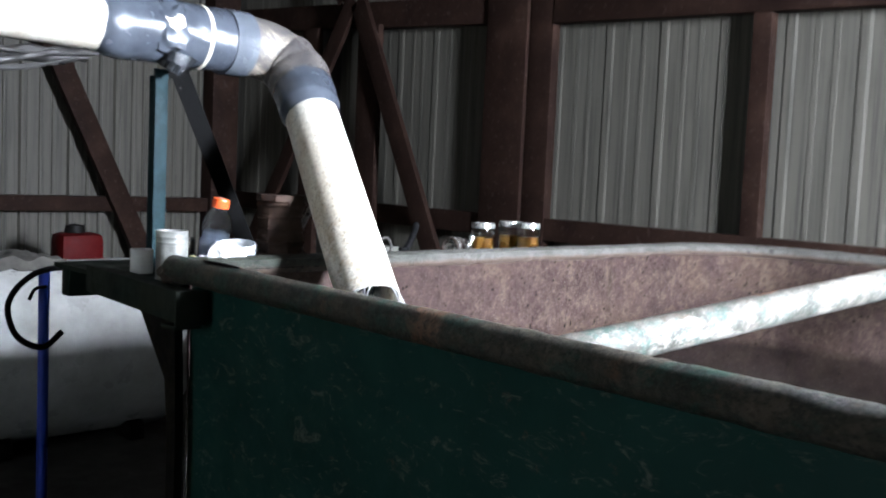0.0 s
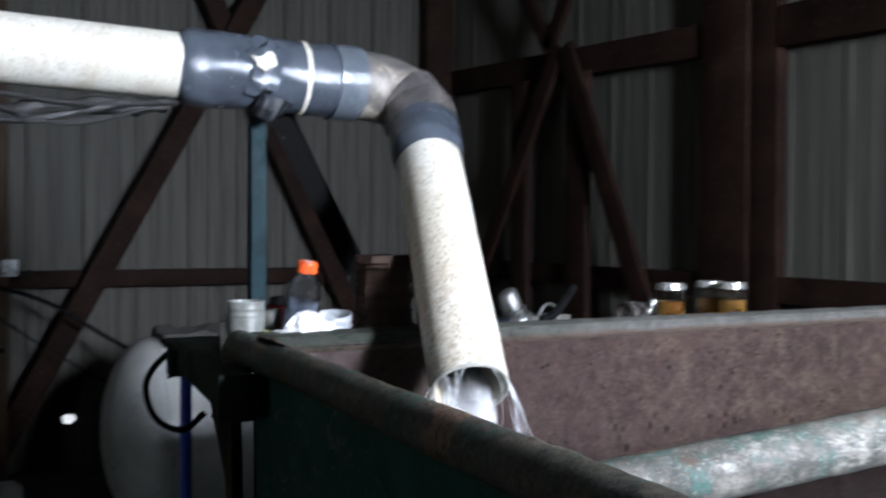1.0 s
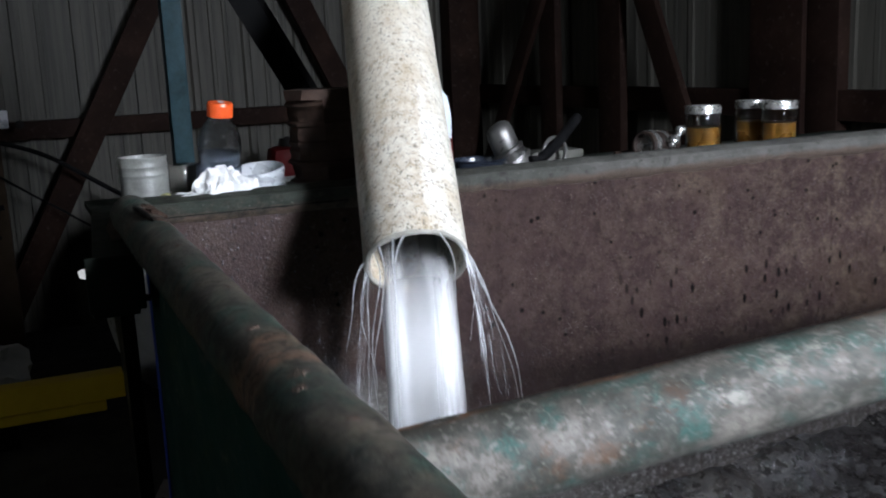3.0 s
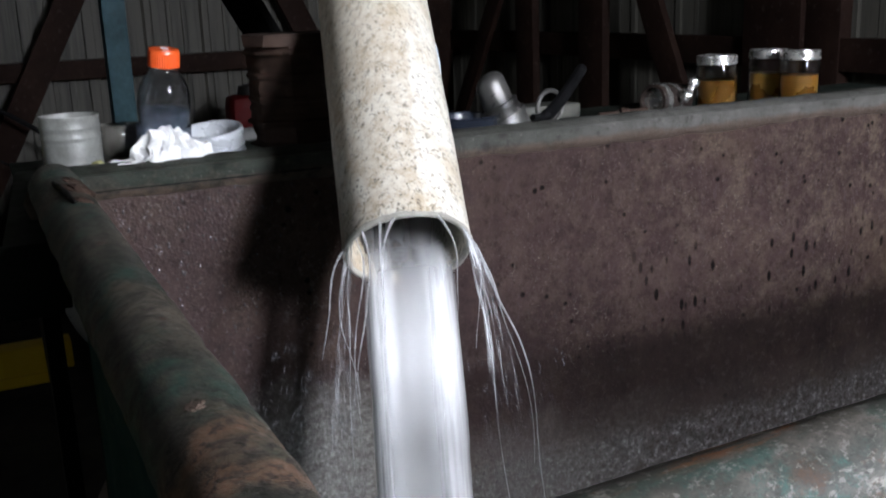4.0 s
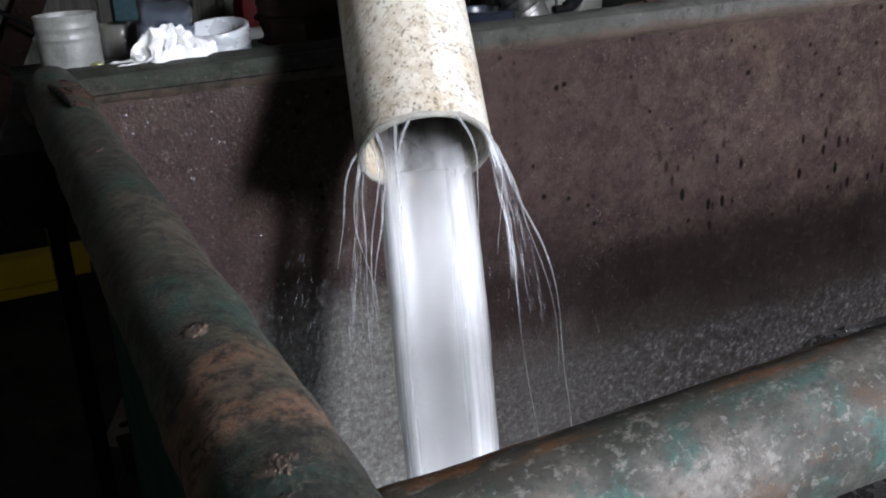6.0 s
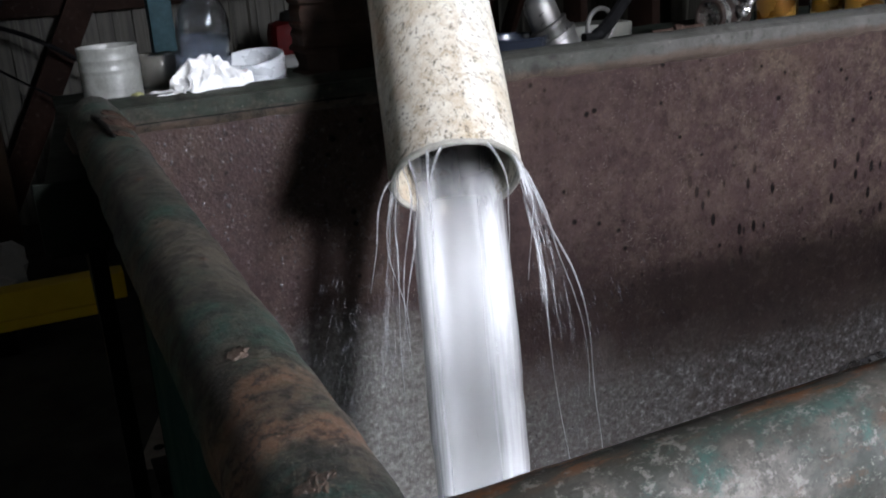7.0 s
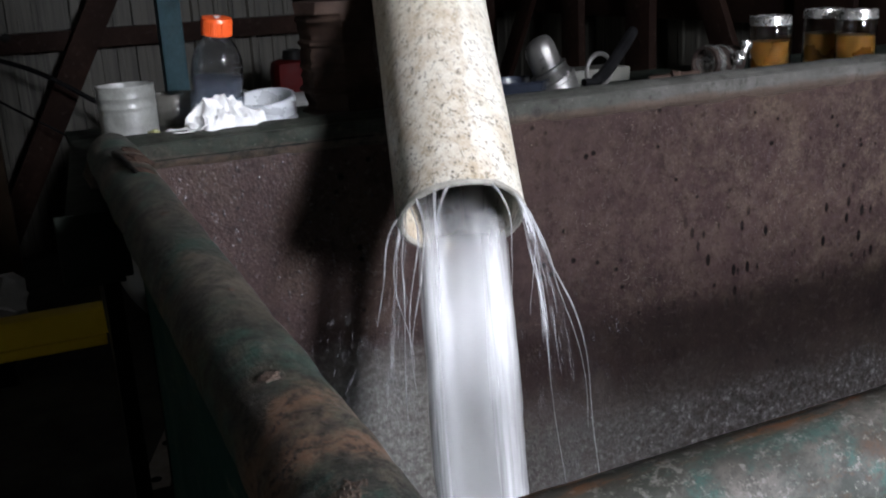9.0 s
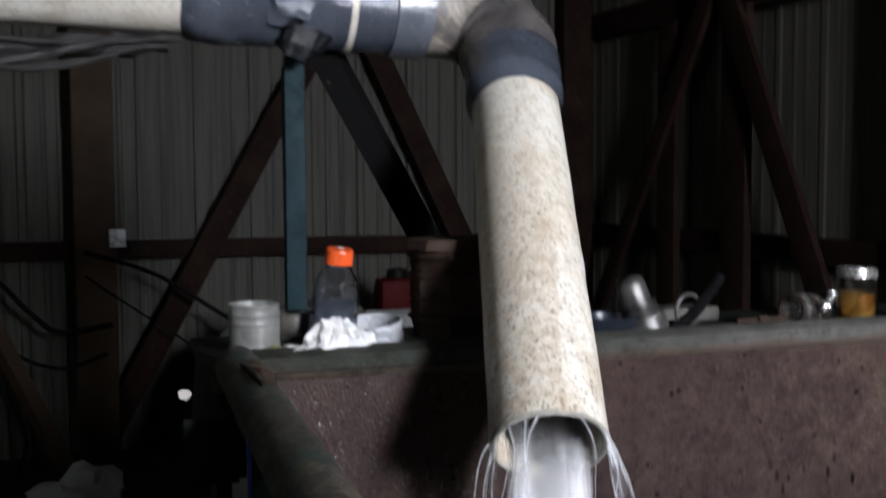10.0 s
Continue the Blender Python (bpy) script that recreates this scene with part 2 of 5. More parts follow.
def m_far_rim():
    n = Nodes("grey_green_worn_rim")
    xyz = n.node("ShaderNodeSeparateXYZ", Vector=n.coord).outputs
    worn = n.ramp(n.maths("ADD", n.maths("MULTIPLY", xyz["X"], 0.55), n.maths("MULTIPLY", n.noise(5, 6, 0.7), 0.5)), (0.42, 0.0), (0.72, 1.0))
    col = n.ramp(n.noise(9, 8, 0.72, n.scaled(0.6, 1, 1.4)), (0.36, (0.012, 0.017, 0.012)), (0.52, (0.028, 0.034, 0.026)), (0.68, (0.050, 0.048, 0.037)))
    col = n.mix(n.maths("MULTIPLY", worn, 0.85), col, n.ramp(n.noise(14, 8, 0.76), (0.36, (0.060, 0.058, 0.052)), (0.62, (0.108, 0.103, 0.094))))
    col = n.mix(n.ramp(n.noise(46, 6, 0.78), (0.55, 0.0), (0.62, 0.75)), col, (0.024, 0.021, 0.018))
    col = n.mix(n.ramp(n.noise(170, 3, 0.78), (0.64, 0.0), (0.72, 0.7)), col, (0.24, 0.225, 0.20))
    low = n.ramp(n.maths("ADD", n.maths("SUBTRACT", xyz["Z"], 1.1), n.maths("MULTIPLY", n.noise(12, 7, 0.75), 0.030)), (0.088, 1.0), (0.093, 0.0))
    col = n.mix(n.maths("MULTIPLY", low, 0.85), col, n.mix(n.noise(60, 4), (0.045, 0.028, 0.022), (0.110, 0.078, 0.058)))
    mossy = n.maths("MULTIPLY", n.ramp(n.noise(26, 8, 0.8), (0.46, 0.0), (0.58, 0.9)), n.ramp(xyz["X"], (0.30, 1.0), (0.80, 0.25)))
    col = n.mix(mossy, col, n.ramp(n.noise(90, 5, 0.8), (0.42, (0.006, 0.007, 0.005)), (0.60, (0.040, 0.036, 0.026)), (0.70, (0.10, 0.088, 0.068))))
    pits = n.maths("ADD", n.speck(24), n.ramp(n.noise(6, 3), (0.44, 0.35), (0.58, 0.0)))
    col = n.mix(n.ramp(pits, (0.12, 0.85), (0.26, 0.0)), col, (0.016, 0.014, 0.012))
    n.bump(n.mix(0.5, n.noise(110, 7, 0.78), n.noise(28, 6, 0.75)), 0.9, 0.007)
    return n.put(col, 0.6, Specular_IOR_Level=0.25)


def m_sediment():
    n = Nodes("wet_grey_sediment")
    big = n.noise(4, 7, 0.75)
    col = n.ramp(big, (0.34, (0.005, 0.004, 0.004)), (0.50, (0.011, 0.010, 0.010)), (0.62, (0.024, 0.021, 0.018)), (0.74, (0.048, 0.047, 0.046)))
    col = n.mix(n.ramp(n.noise(130, 5, 0.8), (0.56, 0.0), (0.66, 0.8)), col, (0.135, 0.128, 0.118))
    col = n.mix(n.ramp(n.noise(70, 5, 0.78), (0.50, 0.0), (0.62, 0.85)), col, (0.008, 0.007, 0.007))
    n.bump(n.mix(0.35, n.noise(30, 6, 0.7), n.noise(170, 4, 0.75)), 0.9, 0.010)
    return n.put(col, n.ramp(n.noise(40, 5, 0.7), (0.40, 0.07), (0.60, 0.50)), Specular_IOR_Level=0.7)


def m_pvc(dirt=1.0):
    n = Nodes("stained_cream_pvc")
    col = n.mix(n.ramp(n.noise(4, 4, 0.6), (0.35, 0.0), (0.7, 1.0)), (0.70, 0.675, 0.595), (0.62, 0.575, 0.475))
    col = n.mix(n.maths("MULTIPLY", n.ramp(n.noise(10, 7, 0.76, n.scaled(1.2, 1.2, 0.55)), (0.50, 0.0), (0.64, 0.55)), dirt), col, (0.40, 0.31, 0.195))
    low = n.maths("MULTIPLY", n.ramp(n.maths("SUBTRACT", n.node("ShaderNodeSeparateXYZ", Vector=n.coord).outputs["Z"], 1.0), (0.18, 1.0), (0.50, 0.6)), dirt)
    col = n.mix(n.maths("MULTIPLY", n.ramp(n.noise(40, 7, 0.8, n.scaled(1.3, 1.3, 0.7), 0.5), (0.53, 0.0), (0.62, 0.7)), low), col, (0.30, 0.225, 0.135))
    # Browner down the pipe's left side, fading out higher up.
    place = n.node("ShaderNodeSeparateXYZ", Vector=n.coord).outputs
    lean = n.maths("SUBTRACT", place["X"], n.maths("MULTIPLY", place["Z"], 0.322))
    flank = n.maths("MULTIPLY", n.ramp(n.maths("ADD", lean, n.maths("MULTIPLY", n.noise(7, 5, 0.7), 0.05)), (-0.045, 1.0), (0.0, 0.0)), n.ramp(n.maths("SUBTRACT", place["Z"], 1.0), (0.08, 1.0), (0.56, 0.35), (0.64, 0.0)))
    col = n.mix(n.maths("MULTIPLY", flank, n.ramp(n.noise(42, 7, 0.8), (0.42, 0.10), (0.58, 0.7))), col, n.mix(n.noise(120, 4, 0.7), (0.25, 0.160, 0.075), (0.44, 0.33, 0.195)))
    grime = n.noise(120, 7, 0.82, n.scaled(1.3, 1.3, 0.7), 0.4)
    col = n.mix(n.maths("MULTIPLY", n.ramp(grime, (0.545, 0.0), (0.590, 0.85)), low), col, (0.085, 0.068, 0.044))
    specks = n.maths("MULTIPLY", n.ramp(n.speck(105), (0.10, 0.9), (0.22, 0.0)), n.ramp(n.noise(17, 4), (0.42, 0.0), (0.52, 1.0)))
    col = n.mix(n.maths("MULTIPLY", specks, low), col, (0.06, 0.052, 0.038))
    n.bump(n.noise(45, 4), 0.12, 0.002)
    return n.put(col, n.ramp(n.noise(30), (0.3, 0.32), (0.7, 0.55)))


def m_black_wrap():
    n = Nodes("glossy_dark_grey_tape_wrap")
    wr = n.noise(1.0, 7, 0.7, n.scaled(70, 10, 16), 1.8)
    col = n.mix(n.ramp(n.noise(7, 4), (0.35, 0.0), (0.7, 1.0)), (0.042, 0.050, 0.064), (0.085, 0.097, 0.118))
    n.bump(n.mix(0.4, wr, n.noise(30, 4, 0.6, None, 1.2)), 0.7, 0.004)
    return n.put(col, n.ramp(n.noise(18, 4), (0.35, 0.12), (0.7, 0.28)), Specular_IOR_Level=0.7)


def m_bin_plastic():
    n = Nodes("crumpled_black_plastic")
    n.bump(n.noise(30, 5, 0.6, n.scaled(1.6, 1, 1), 2.0), 0.9, 0.006)
    return n.put((0.020, 0.022, 0.025), 0.16)


def m_grey_coupling():
    n = Nodes("dark_grey_rubber_coupling")
    col = n.mix(n.ramp(n.noise(10, 5), (0.35, 0.0), (0.7, 1.0)), (0.086, 0.098, 0.115), (0.144, 0.161, 0.190))
    n.bump(n.noise(24, 5, 0.6, n.scaled(1, 1, 2.2), 1.0), 0.5, 0.003)
    return n.put(col, n.ramp(n.noise(14, 4), (0.35, 0.12), (0.7, 0.32)), Specular_IOR_Level=0.7)


def m_brown_elbow():
    n = Nodes("smeared_tan_elbow")
    col = n.ramp(n.noise(9, 6, 0.7, None, 0.8), (0.40, (0.070, 0.066, 0.064)), (0.52, (0.135, 0.120, 0.105)), (0.60, (0.36, 0.31, 0.25)), (0.70, (0.64, 0.58, 0.48)))
    n.bump(n.noise(40, 5), 0.3, 0.003)
    return n.put(col, 0.5)


def m_sheet():
    n = Nodes("grey_painted_wall_sheet")
    col = n.mix(n.ramp(n.noise(1.4, 5, 0.65, n.scaled(1, 1, 0.35)), (0.3, 0.0), (0.72, 1.0)), (0.0600, 0.0565, 0.0470), (0.0755, 0.0705, 0.0580))
    col = n.mix(n.ramp(n.noise(4, 6, 0.7, n.scaled(9, 9, 0.25)), (0.45, 0.0), (0.62, 0.85)), col, (0.0315, 0.0305, 0.0250))
    n.bump(n.noise(12, 3), 0.1, 0.003)
    return n.put(col, 0.62, Specular_IOR_Level=0.25)


def m_frame_steel():
    n = Nodes("rusty_red_brown_frame_steel")
    col = n.ramp(n.noise(4, 6, 0.7), (0.3, (0.0072, 0.0035, 0.0028)), (0.55, (0.0162, 0.0086, 0.0063)), (0.75, (0.0300, 0.0160, 0.0118)))
    col = n.mix(n.ramp(n.noise(38, 5), (0.58, 0.0), (0.72, 0.6)), col, (0.0450, 0.0330, 0.0275))
    n.bump(n.noise(70, 4), 0.3, 0.002)
    return n.put(col, 0.7, Specular_IOR_Level=0.06)


def m_sooty():
    n = Nodes("sooty_black_bar_with_pale_smears")
    col = n.mix(n.ramp(n.noise(16, 6, 0.75, n.scaled(1, 1, 0.6)), (0.62, 0.0), (0.70, 0.8)), (0.004, 0.004, 0.004), (0.13, 0.125, 0.115))
    n.bump(n.noise(60, 4), 0.5, 0.002)
    return n.put(col, 0.7, Specular_IOR_Level=0.06)


def m_plain(name, a, b, scale=8.0, rough=0.5, metal=0.0, bump=0.25, **more):
    n = Nodes(name)
    col = n.mix(n.ramp(n.noise(scale, 5, 0.68), (0.35, 0.0), (0.68, 1.0)), a, b)
    n.bump(n.noise(scale * 9, 4, 0.7), bump, 0.002)
    return n.put(col, n.ramp(n.noise(scale * 2.5), (0.3, max(0.05, rough - 0.12)), (0.7, rough + 0.12)), metal, **more)


def m_glass(name, colour, rough=0.04, ior=1.45, dents=0.12, scale=30):
    n = Nodes(name)
    n.bump(n.noise(scale, 3), dents, 0.002)
    return n.put(colour, rough, 0.0, Transmission_Weight=1.0, IOR=ior)


def m_frosted():
    n = Nodes("cloudy_white_plastic")
    n.bump(n.mix(0.4, n.noise(40, 5, 0.7), n.noise(150, 3)), 0.45, 0.003)
    col = n.mix(n.ramp(n.noise(34, 7, 0.75), (0.40, 0.0), (0.62, 1.0)), (0.33, 0.335, 0.305), (0.58, 0.59, 0.55))
    col = n.mix(n.ramp(n.noise(90, 5, 0.8), (0.60, 0.0), (0.70, 0.7)), col, (0.20, 0.195, 0.165))
    return n.put(col, n.ramp(n.noise(60, 4), (0.4, 0.34), (0.6, 0.6)), 0.0, Transmission_Weight=0.72)


def m_water(cover, streak_scale, most=1.0, start=0.14, full=0.34, least=0.05, breaks=0.8):
    """White falling water: streaks along the fall, clear between them. The mesh's UV runs round and along the stream; it turns white on its way down."""
    n = Nodes("falling_white_water")
    uv = n.tree.nodes.new("ShaderNodeTexCoord").outputs["UV"]
    mp = n.tree.nodes.new("ShaderNodeMapping")
    mp.inputs["Scale"].default_value = (streak_scale, breaks, 1)
    n.tree.links.new(uv, mp.inputs["Vector"])
    st = n.noise(1.0, 5, 0.6, mp.outputs[0], 0.2)
    along = n.node("ShaderNodeSeparateXYZ", Vector=uv).outputs["Y"]
    alpha = n.maths("MULTIPLY", n.ramp(st, (cover - 0.2, least), (cover + 0.2, most)), n.ramp(n.maths("MULTIPLY", along, 0.66), (start, 0.10), (full, 1.0)))
    n.bump(st, 0.3, 0.01)
    return n.put((0.98, 0.99, 1.0), 0.3, 0.0, Alpha=alpha, IOR=1.33, Subsurface_Weight=0.7, Subsurface_Radius=(1.0, 1.0, 1.0), Subsurface_Scale=0.03)


def m_body():
    """The bubbly inside of the stream, which scatters light on down the fall."""
    n = Nodes("bubbly_water")
    uv = n.tree.nodes.new("ShaderNodeTexCoord").outputs["UV"]
    along = n.node("ShaderNodeSeparateXYZ", Vector=uv).outputs["Y"]
    alpha = n.ramp(n.maths("MULTIPLY", along, 0.66), (0.17, 0.02), (0.40, 0.22))
    return n.put((0.985, 0.99, 1.0), 0.35, 0.0, Alpha=alpha, IOR=1.33, Subsurface_Weight=1.0, Subsurface_Radius=(1.0, 1.0, 1.0), Subsurface_Scale=0.05)


def m_film():
    """Thin webs of water at the pipe's lip: streaky, breaking up on the way down."""
    n = Nodes("torn_film_of_water")
    uv = n.tree.nodes.new("ShaderNodeTexCoord").outputs["UV"]
    mp = n.tree.nodes.new("ShaderNodeMapping")
    mp.inputs["Scale"].default_value = (11.0, 2.4, 1)
    n.tree.links.new(uv, mp.inputs["Vector"])
    st = n.noise(1.0, 6, 0.65, mp.outputs[0], 0.5)
    along = n.node("ShaderNodeSeparateXYZ", Vector=uv).outputs["Y"]
    alpha = n.ramp(n.maths("SUBTRACT", st, n.maths("MULTIPLY", along, 0.20)), (0.36, 0.0), (0.54, 0.42))
    n.bump(st, 0.4, 0.004)
    return n.put((0.95, 0.97, 1.0), 0.2, 0.0, Alpha=alpha, IOR=1.33)


def m_drop(cover=0.10):
    n = Nodes("water_drops")
    return n.put((0.86, 0.89, 0.94), 0.15, 0.0, Alpha=cover, IOR=1.33)


def m_wet_bead():
    n = Nodes("clinging_water_bead")
    return n.put((0.05, 0.045, 0.045), 0.12, 0.0, Specular_IOR_Level=0.9, Coat_Weight=0.6, Coat_Roughness=0.08)


INSIDE, GREEN, RAIL, SPREADER, FAR_RIM = m_tank_inside(), m_green_paint(), m_rail(), m_spreader(), m_far_rim()
SEDIMENT, PVC, WRAP, COUPLING, ELBOW = m_sediment(), m_pvc(), m_black_wrap(), m_grey_coupling(), m_brown_elbow()
BIN_PLASTIC = m_bin_plastic()
PVC_CLEAN = m_pvc(0.75)
SHEET, FRAME = m_sheet(), m_frame_steel()
CONCRETE = m_plain("stained_dark_concrete", (0.0315, 0.0294, 0.0265), (0.0666, 0.0632, 0.0562), 3, 0.8, 0, 0.5, Specular_IOR_Level=0.15)
ROOF = m_plain("dull_roof_sheet", (0.0630, 0.0630, 0.0595), (0.0980, 0.0980, 0.0910), 2, 0.6, Specular_IOR_Level=0.15)
DARK_STEEL = m_plain("sooty_black_steel", (0.0025, 0.0025, 0.0025), (0.0092, 0.0084, 0.0076), 9, 0.5, 0.0, 0.5, Specular_IOR_Level=0.08)
TABLE_GREEN = m_plain("grimy_green_steel", (0.0105, 0.0168, 0.0139), (0.0258, 0.0284, 0.0218), 7, 0.6, 0.0, 0.5, Specular_IOR_Level=0.08)
BLUE_BAR = m_plain("faded_teal_blue_steel_bar", (0.0045, 0.0135, 0.0160), (0.0150, 0.0340, 0.0400), 30, 0.6, 0.0, 0.35, Specular_IOR_Level=0.1)
BLUE = m_plain("glossy_blue_paint", (0.010, 0.032, 0.24), (0.016, 0.045, 0.32), 6, 0.35)
YELLOW = m_plain("dusty_yellow_paint", (0.72, 0.48, 0.014), (0.80, 0.56, 0.035), 6, 0.5)
RUSTY = m_plain("flaking_brown_rust", (0.0216, 0.0129, 0.0099), (0.0524, 0.0323, 0.0231), 18, 0.75, 0.0, 0.9, Specular_IOR_Level=0.15)
WHITE_TANK = m_plain("dusty_white_tank_paint", (0.30, 0.30, 0.282), (0.46, 0.465, 0.45), 3, 0.34, 0.0, 0.2)
ORANGE = m_plain("orange_plastic", (0.66, 0.078, 0.012), (0.74, 0.10, 0.018), 12, 0.35, 0.0, 0.05)
CLEAR = m_glass("clear_bottle_plastic", (0.94, 0.965, 1.0), 0.03, 1.45, 1.0, 60)
JAR_GLASS = m_glass("clear_jar_glass", (0.94, 0.95, 0.93), 0.02, 1.45)
AMBER = m_plain("cloudy_amber_oil", (0.52, 0.235, 0.036), (0.60, 0.30, 0.055), 5, 0.3, 0.0, 0.0, Transmission_Weight=0.5)
LID = m_plain("bright_tin_lid", (0.62, 0.61, 0.58), (0.75, 0.74, 0.70), 30, 0.28, 0.9, 0.2)
FROSTED = m_frosted()
PAPER = m_plain("white_paper_towel", (0.60, 0.60, 0.585), (0.70, 0.70, 0.69), 20, 0.85, 0.0, 0.35)
GREY_PLASTIC = m_plain("pale_grey_pvc_fitting", (0.44, 0.46, 0.48), (0.58, 0.60, 0.61), 12, 0.3, 0.0, 0.1, Transmission_Weight=0.25)
CAST_METAL = m_plain("dull_cast_aluminium", (0.1252, 0.1214, 0.1138), (0.1822, 0.1783, 0.1670), 24, 0.36, 0.7, 0.4)
CHROME = m_plain("worn_chrome_band", (0.4400, 0.4320, 0.4000), (0.5760, 0.5680, 0.5440), 26, 0.25, 0.9, 0.3)
BLACK = m_plain("black_rubber", (0.0028, 0.0028, 0.0030), (0.0072, 0.0072, 0.0077), 14, 0.65, 0.0, 0.2, Specular_IOR_Level=0.06)
NAVY = m_plain("dark_blue_enamel", (0.014, 0.018, 0.028), (0.03, 0.036, 0.05), 12, 0.2)
RED = m_plain("faded_red_paint", (0.040, 0.0016, 0.0018), (0.062, 0.0030, 0.0030), 10, 0.6, Specular_IOR_Level=0.08)
WOOD = m_plain("old_brown_timber", (0.0306, 0.0198, 0.0119), (0.0540, 0.0360, 0.0223), 5, 0.75, 0.0, 0.6, Specular_IOR_Level=0.15)
SCAB = m_plain("tan_rust_scab", (0.042, 0.028, 0.020), (0.112, 0.075, 0.054), 60, 0.6, 0.0, 0.9)
CABLE = m_plain("dusty_black_cable", (0.006, 0.006, 0.006), (0.026, 0.024, 0.022), 22, 0.5, 0.0, 0.6)
LEAF = m_plain("yellow_green_scrap", (0.26, 0.25, 0.10), (0.34, 0.33, 0.15), 40, 0.6)
WATER_CORE, WATER_VEIL, WATER_SHEET, WATER_STRAND, DROPS = m_water(0.42, 4, 0.98, 0.19, 0.40, 0.34), m_water(0.5, 9, 0.60, 0.19, 0.42, 0.03), m_water(0.48, 6, 0.55, 0.19, 0.42, 0.2), m_water(0.50, 3, 0.58, 0.0, 0.05, 0.04, 11.0), m_drop()
WATER_FILM = m_film()
WATER_BODY = m_body()

# ---- building blocks ----


def mesh_of(name, bm, smooth=True, angle=35):
    bmesh.ops.recalc_face_normals(bm, faces=bm.faces[:])
    me = bpy.data.meshes.new(name)
    bm.to_mesh(me)
    bm.free()
    if smooth:
        me.shade_smooth()
        me.set_sharp_from_angle(angle=radians(angle))
    return me


def part(name, bm, material, parent=None, label="", smooth=True, at=None):
    """Links a bmesh (or a ready mesh) as one object, under a thing or a part."""
    me = bm if isinstance(bm, bpy.types.Mesh) else mesh_of(name, bm, smooth)
    if material and not me.materials:
        for m in material if isinstance(material, (list, tuple)) else (material,):
            me.materials.append(m)
    ob = new(name, me)
    if at is not None:
        ob.matrix_basis = at
    if parent:
        ob.parent = parent
    if label:
        ob["label"] = label
    return ob


def thing(name, at, label, category, group="", kind=""):
    ob = new(name)
    ob.empty_display_size = 0.05
    ob.matrix_basis = at
    return tagged(ob, label, category, group, kind)


def box(x0, x1, y0, y1, z0, z1, bevel=0.0, bm=None):
    own = bm is None
    bm = bm or bmesh.new()
    made = bmesh.ops.create_cube(bm, size=1.0, matrix=Matrix.LocRotScale(((x0 + x1) / 2, (y0 + y1) / 2, (z0 + z1) / 2), None, (x1 - x0, y1 - y0, z1 - z0)))
    if bevel:
        edges = list({e for v in made["verts"] for e in v.link_edges})
        bmesh.ops.bevel(bm, geom=edges, offset=bevel, segments=2, affect="EDGES", profile=0.6)
    return bm


def lathe(profile, seg=40, bm=None, m=Matrix()):
    """A turned shape about z from (radius, height) pairs."""
    bm = bm or bmesh.new()
    rings = []
    for r, z in profile:
        if r < 1e-6:
            rings.append([bm.verts.new(m @ Vector((0, 0, z)))])
        else:
            rings.append([bm.verts.new(m @ Vector((r * math.cos(2 * math.pi * i / seg), r * math.sin(2 * math.pi * i / seg), z))) for i in range(seg)])
    for a, b in zip(rings, rings[1:]):
        for i in range(seg):
            j = (i + 1) % seg
            if len(a) == 1 and len(b) == 1:
                continue
            if len(a) == 1:
                bm.faces.new((a[0], b[i], b[j]))
            elif len(b) == 1:
                bm.faces.new((a[i], a[j], b[0]))
            else:
                bm.faces.new((a[i], a[j], b[j], b[i]))
    return bm


def sweep(points, radii, seg=20, caps=True, bm=None, wobble=0.0, freq=8.0, flat=1.0, up=(0, 0, 1), uv=False):
    """A tube along points; radii: one or one a point; wobble: uneven radius in metres; flat: the width across 'up'."""
    bm = bm or bmesh.new()
    pts = [Vector(p) for p in points]
    rs = radii if isinstance(radii, (list, tuple)) else [radii] * len(pts)
    layer = bm.loops.layers.uv.verify() if uv else None
    rings, side = [], None
    for i, p in enumerate(pts):
        d = (pts[min(i + 1, len(pts) - 1)] - pts[max(i - 1, 0)]).normalized()
        if side is None:
            side = d.cross(Vector(up))
            side = side.normalized() if side.length > 1e-4 else d.orthogonal().normalized()
        side = (side - d * side.dot(d)).normalized()
        top = side.cross(d).normalized()
        ring = []
        for k in range(seg):
            a = 2 * math.pi * k / seg
            off = side * (math.cos(a) * flat) + top * math.sin(a)
            r = rs[i]
            if wobble:
                r += wobble * noise.fractal((p + off * r) * freq, 0.8, 2.0, 4)
            ring.append(bm.verts.new(p + off * r))
        rings.append(ring)
    n = len(rings)
    for i in range(n - 1):
        for k in range(seg):
            j = (k + 1) % seg
            f = bm.faces.new((rings[i][k], rings[i][j], rings[i + 1][j], rings[i + 1][k]))
            if uv:
                for lp, (u, v) in zip(f.loops, ((k, i), (k + 1, i), (k + 1, i + 1), (k, i + 1))):
                    lp[layer].uv = (u / seg, v / (n - 1) * 1.5)
    if caps:
        bm.faces.new(rings[0][::-1])
        bm.faces.new(rings[-1])
    return bm


def line(a, b, n):
    a, b = Vector(a), Vector(b)
    return [a.lerp(b, i / (n - 1)) for i in range(n)]


def smooth_path(points, n=24):
    """Points on a smooth curve through the given ones."""
    p = [Vector(q) for q in points]
    p = [p[0] * 2 - p[1]] + p + [p[-1] * 2 - p[-2]]
    out = []
    for i in range(1, len(p) - 2):
        for k in range(n):
            t = k / n
            a, b, c, d = p[i - 1:i + 3]
            out.append(0.5 * (2 * b + (c - a) * t + (2 * a - 5 * b + 4 * c - d) * t * t + (3 * b - a - 3 * c + d) * t ** 3))
    return out + [p[-2]]


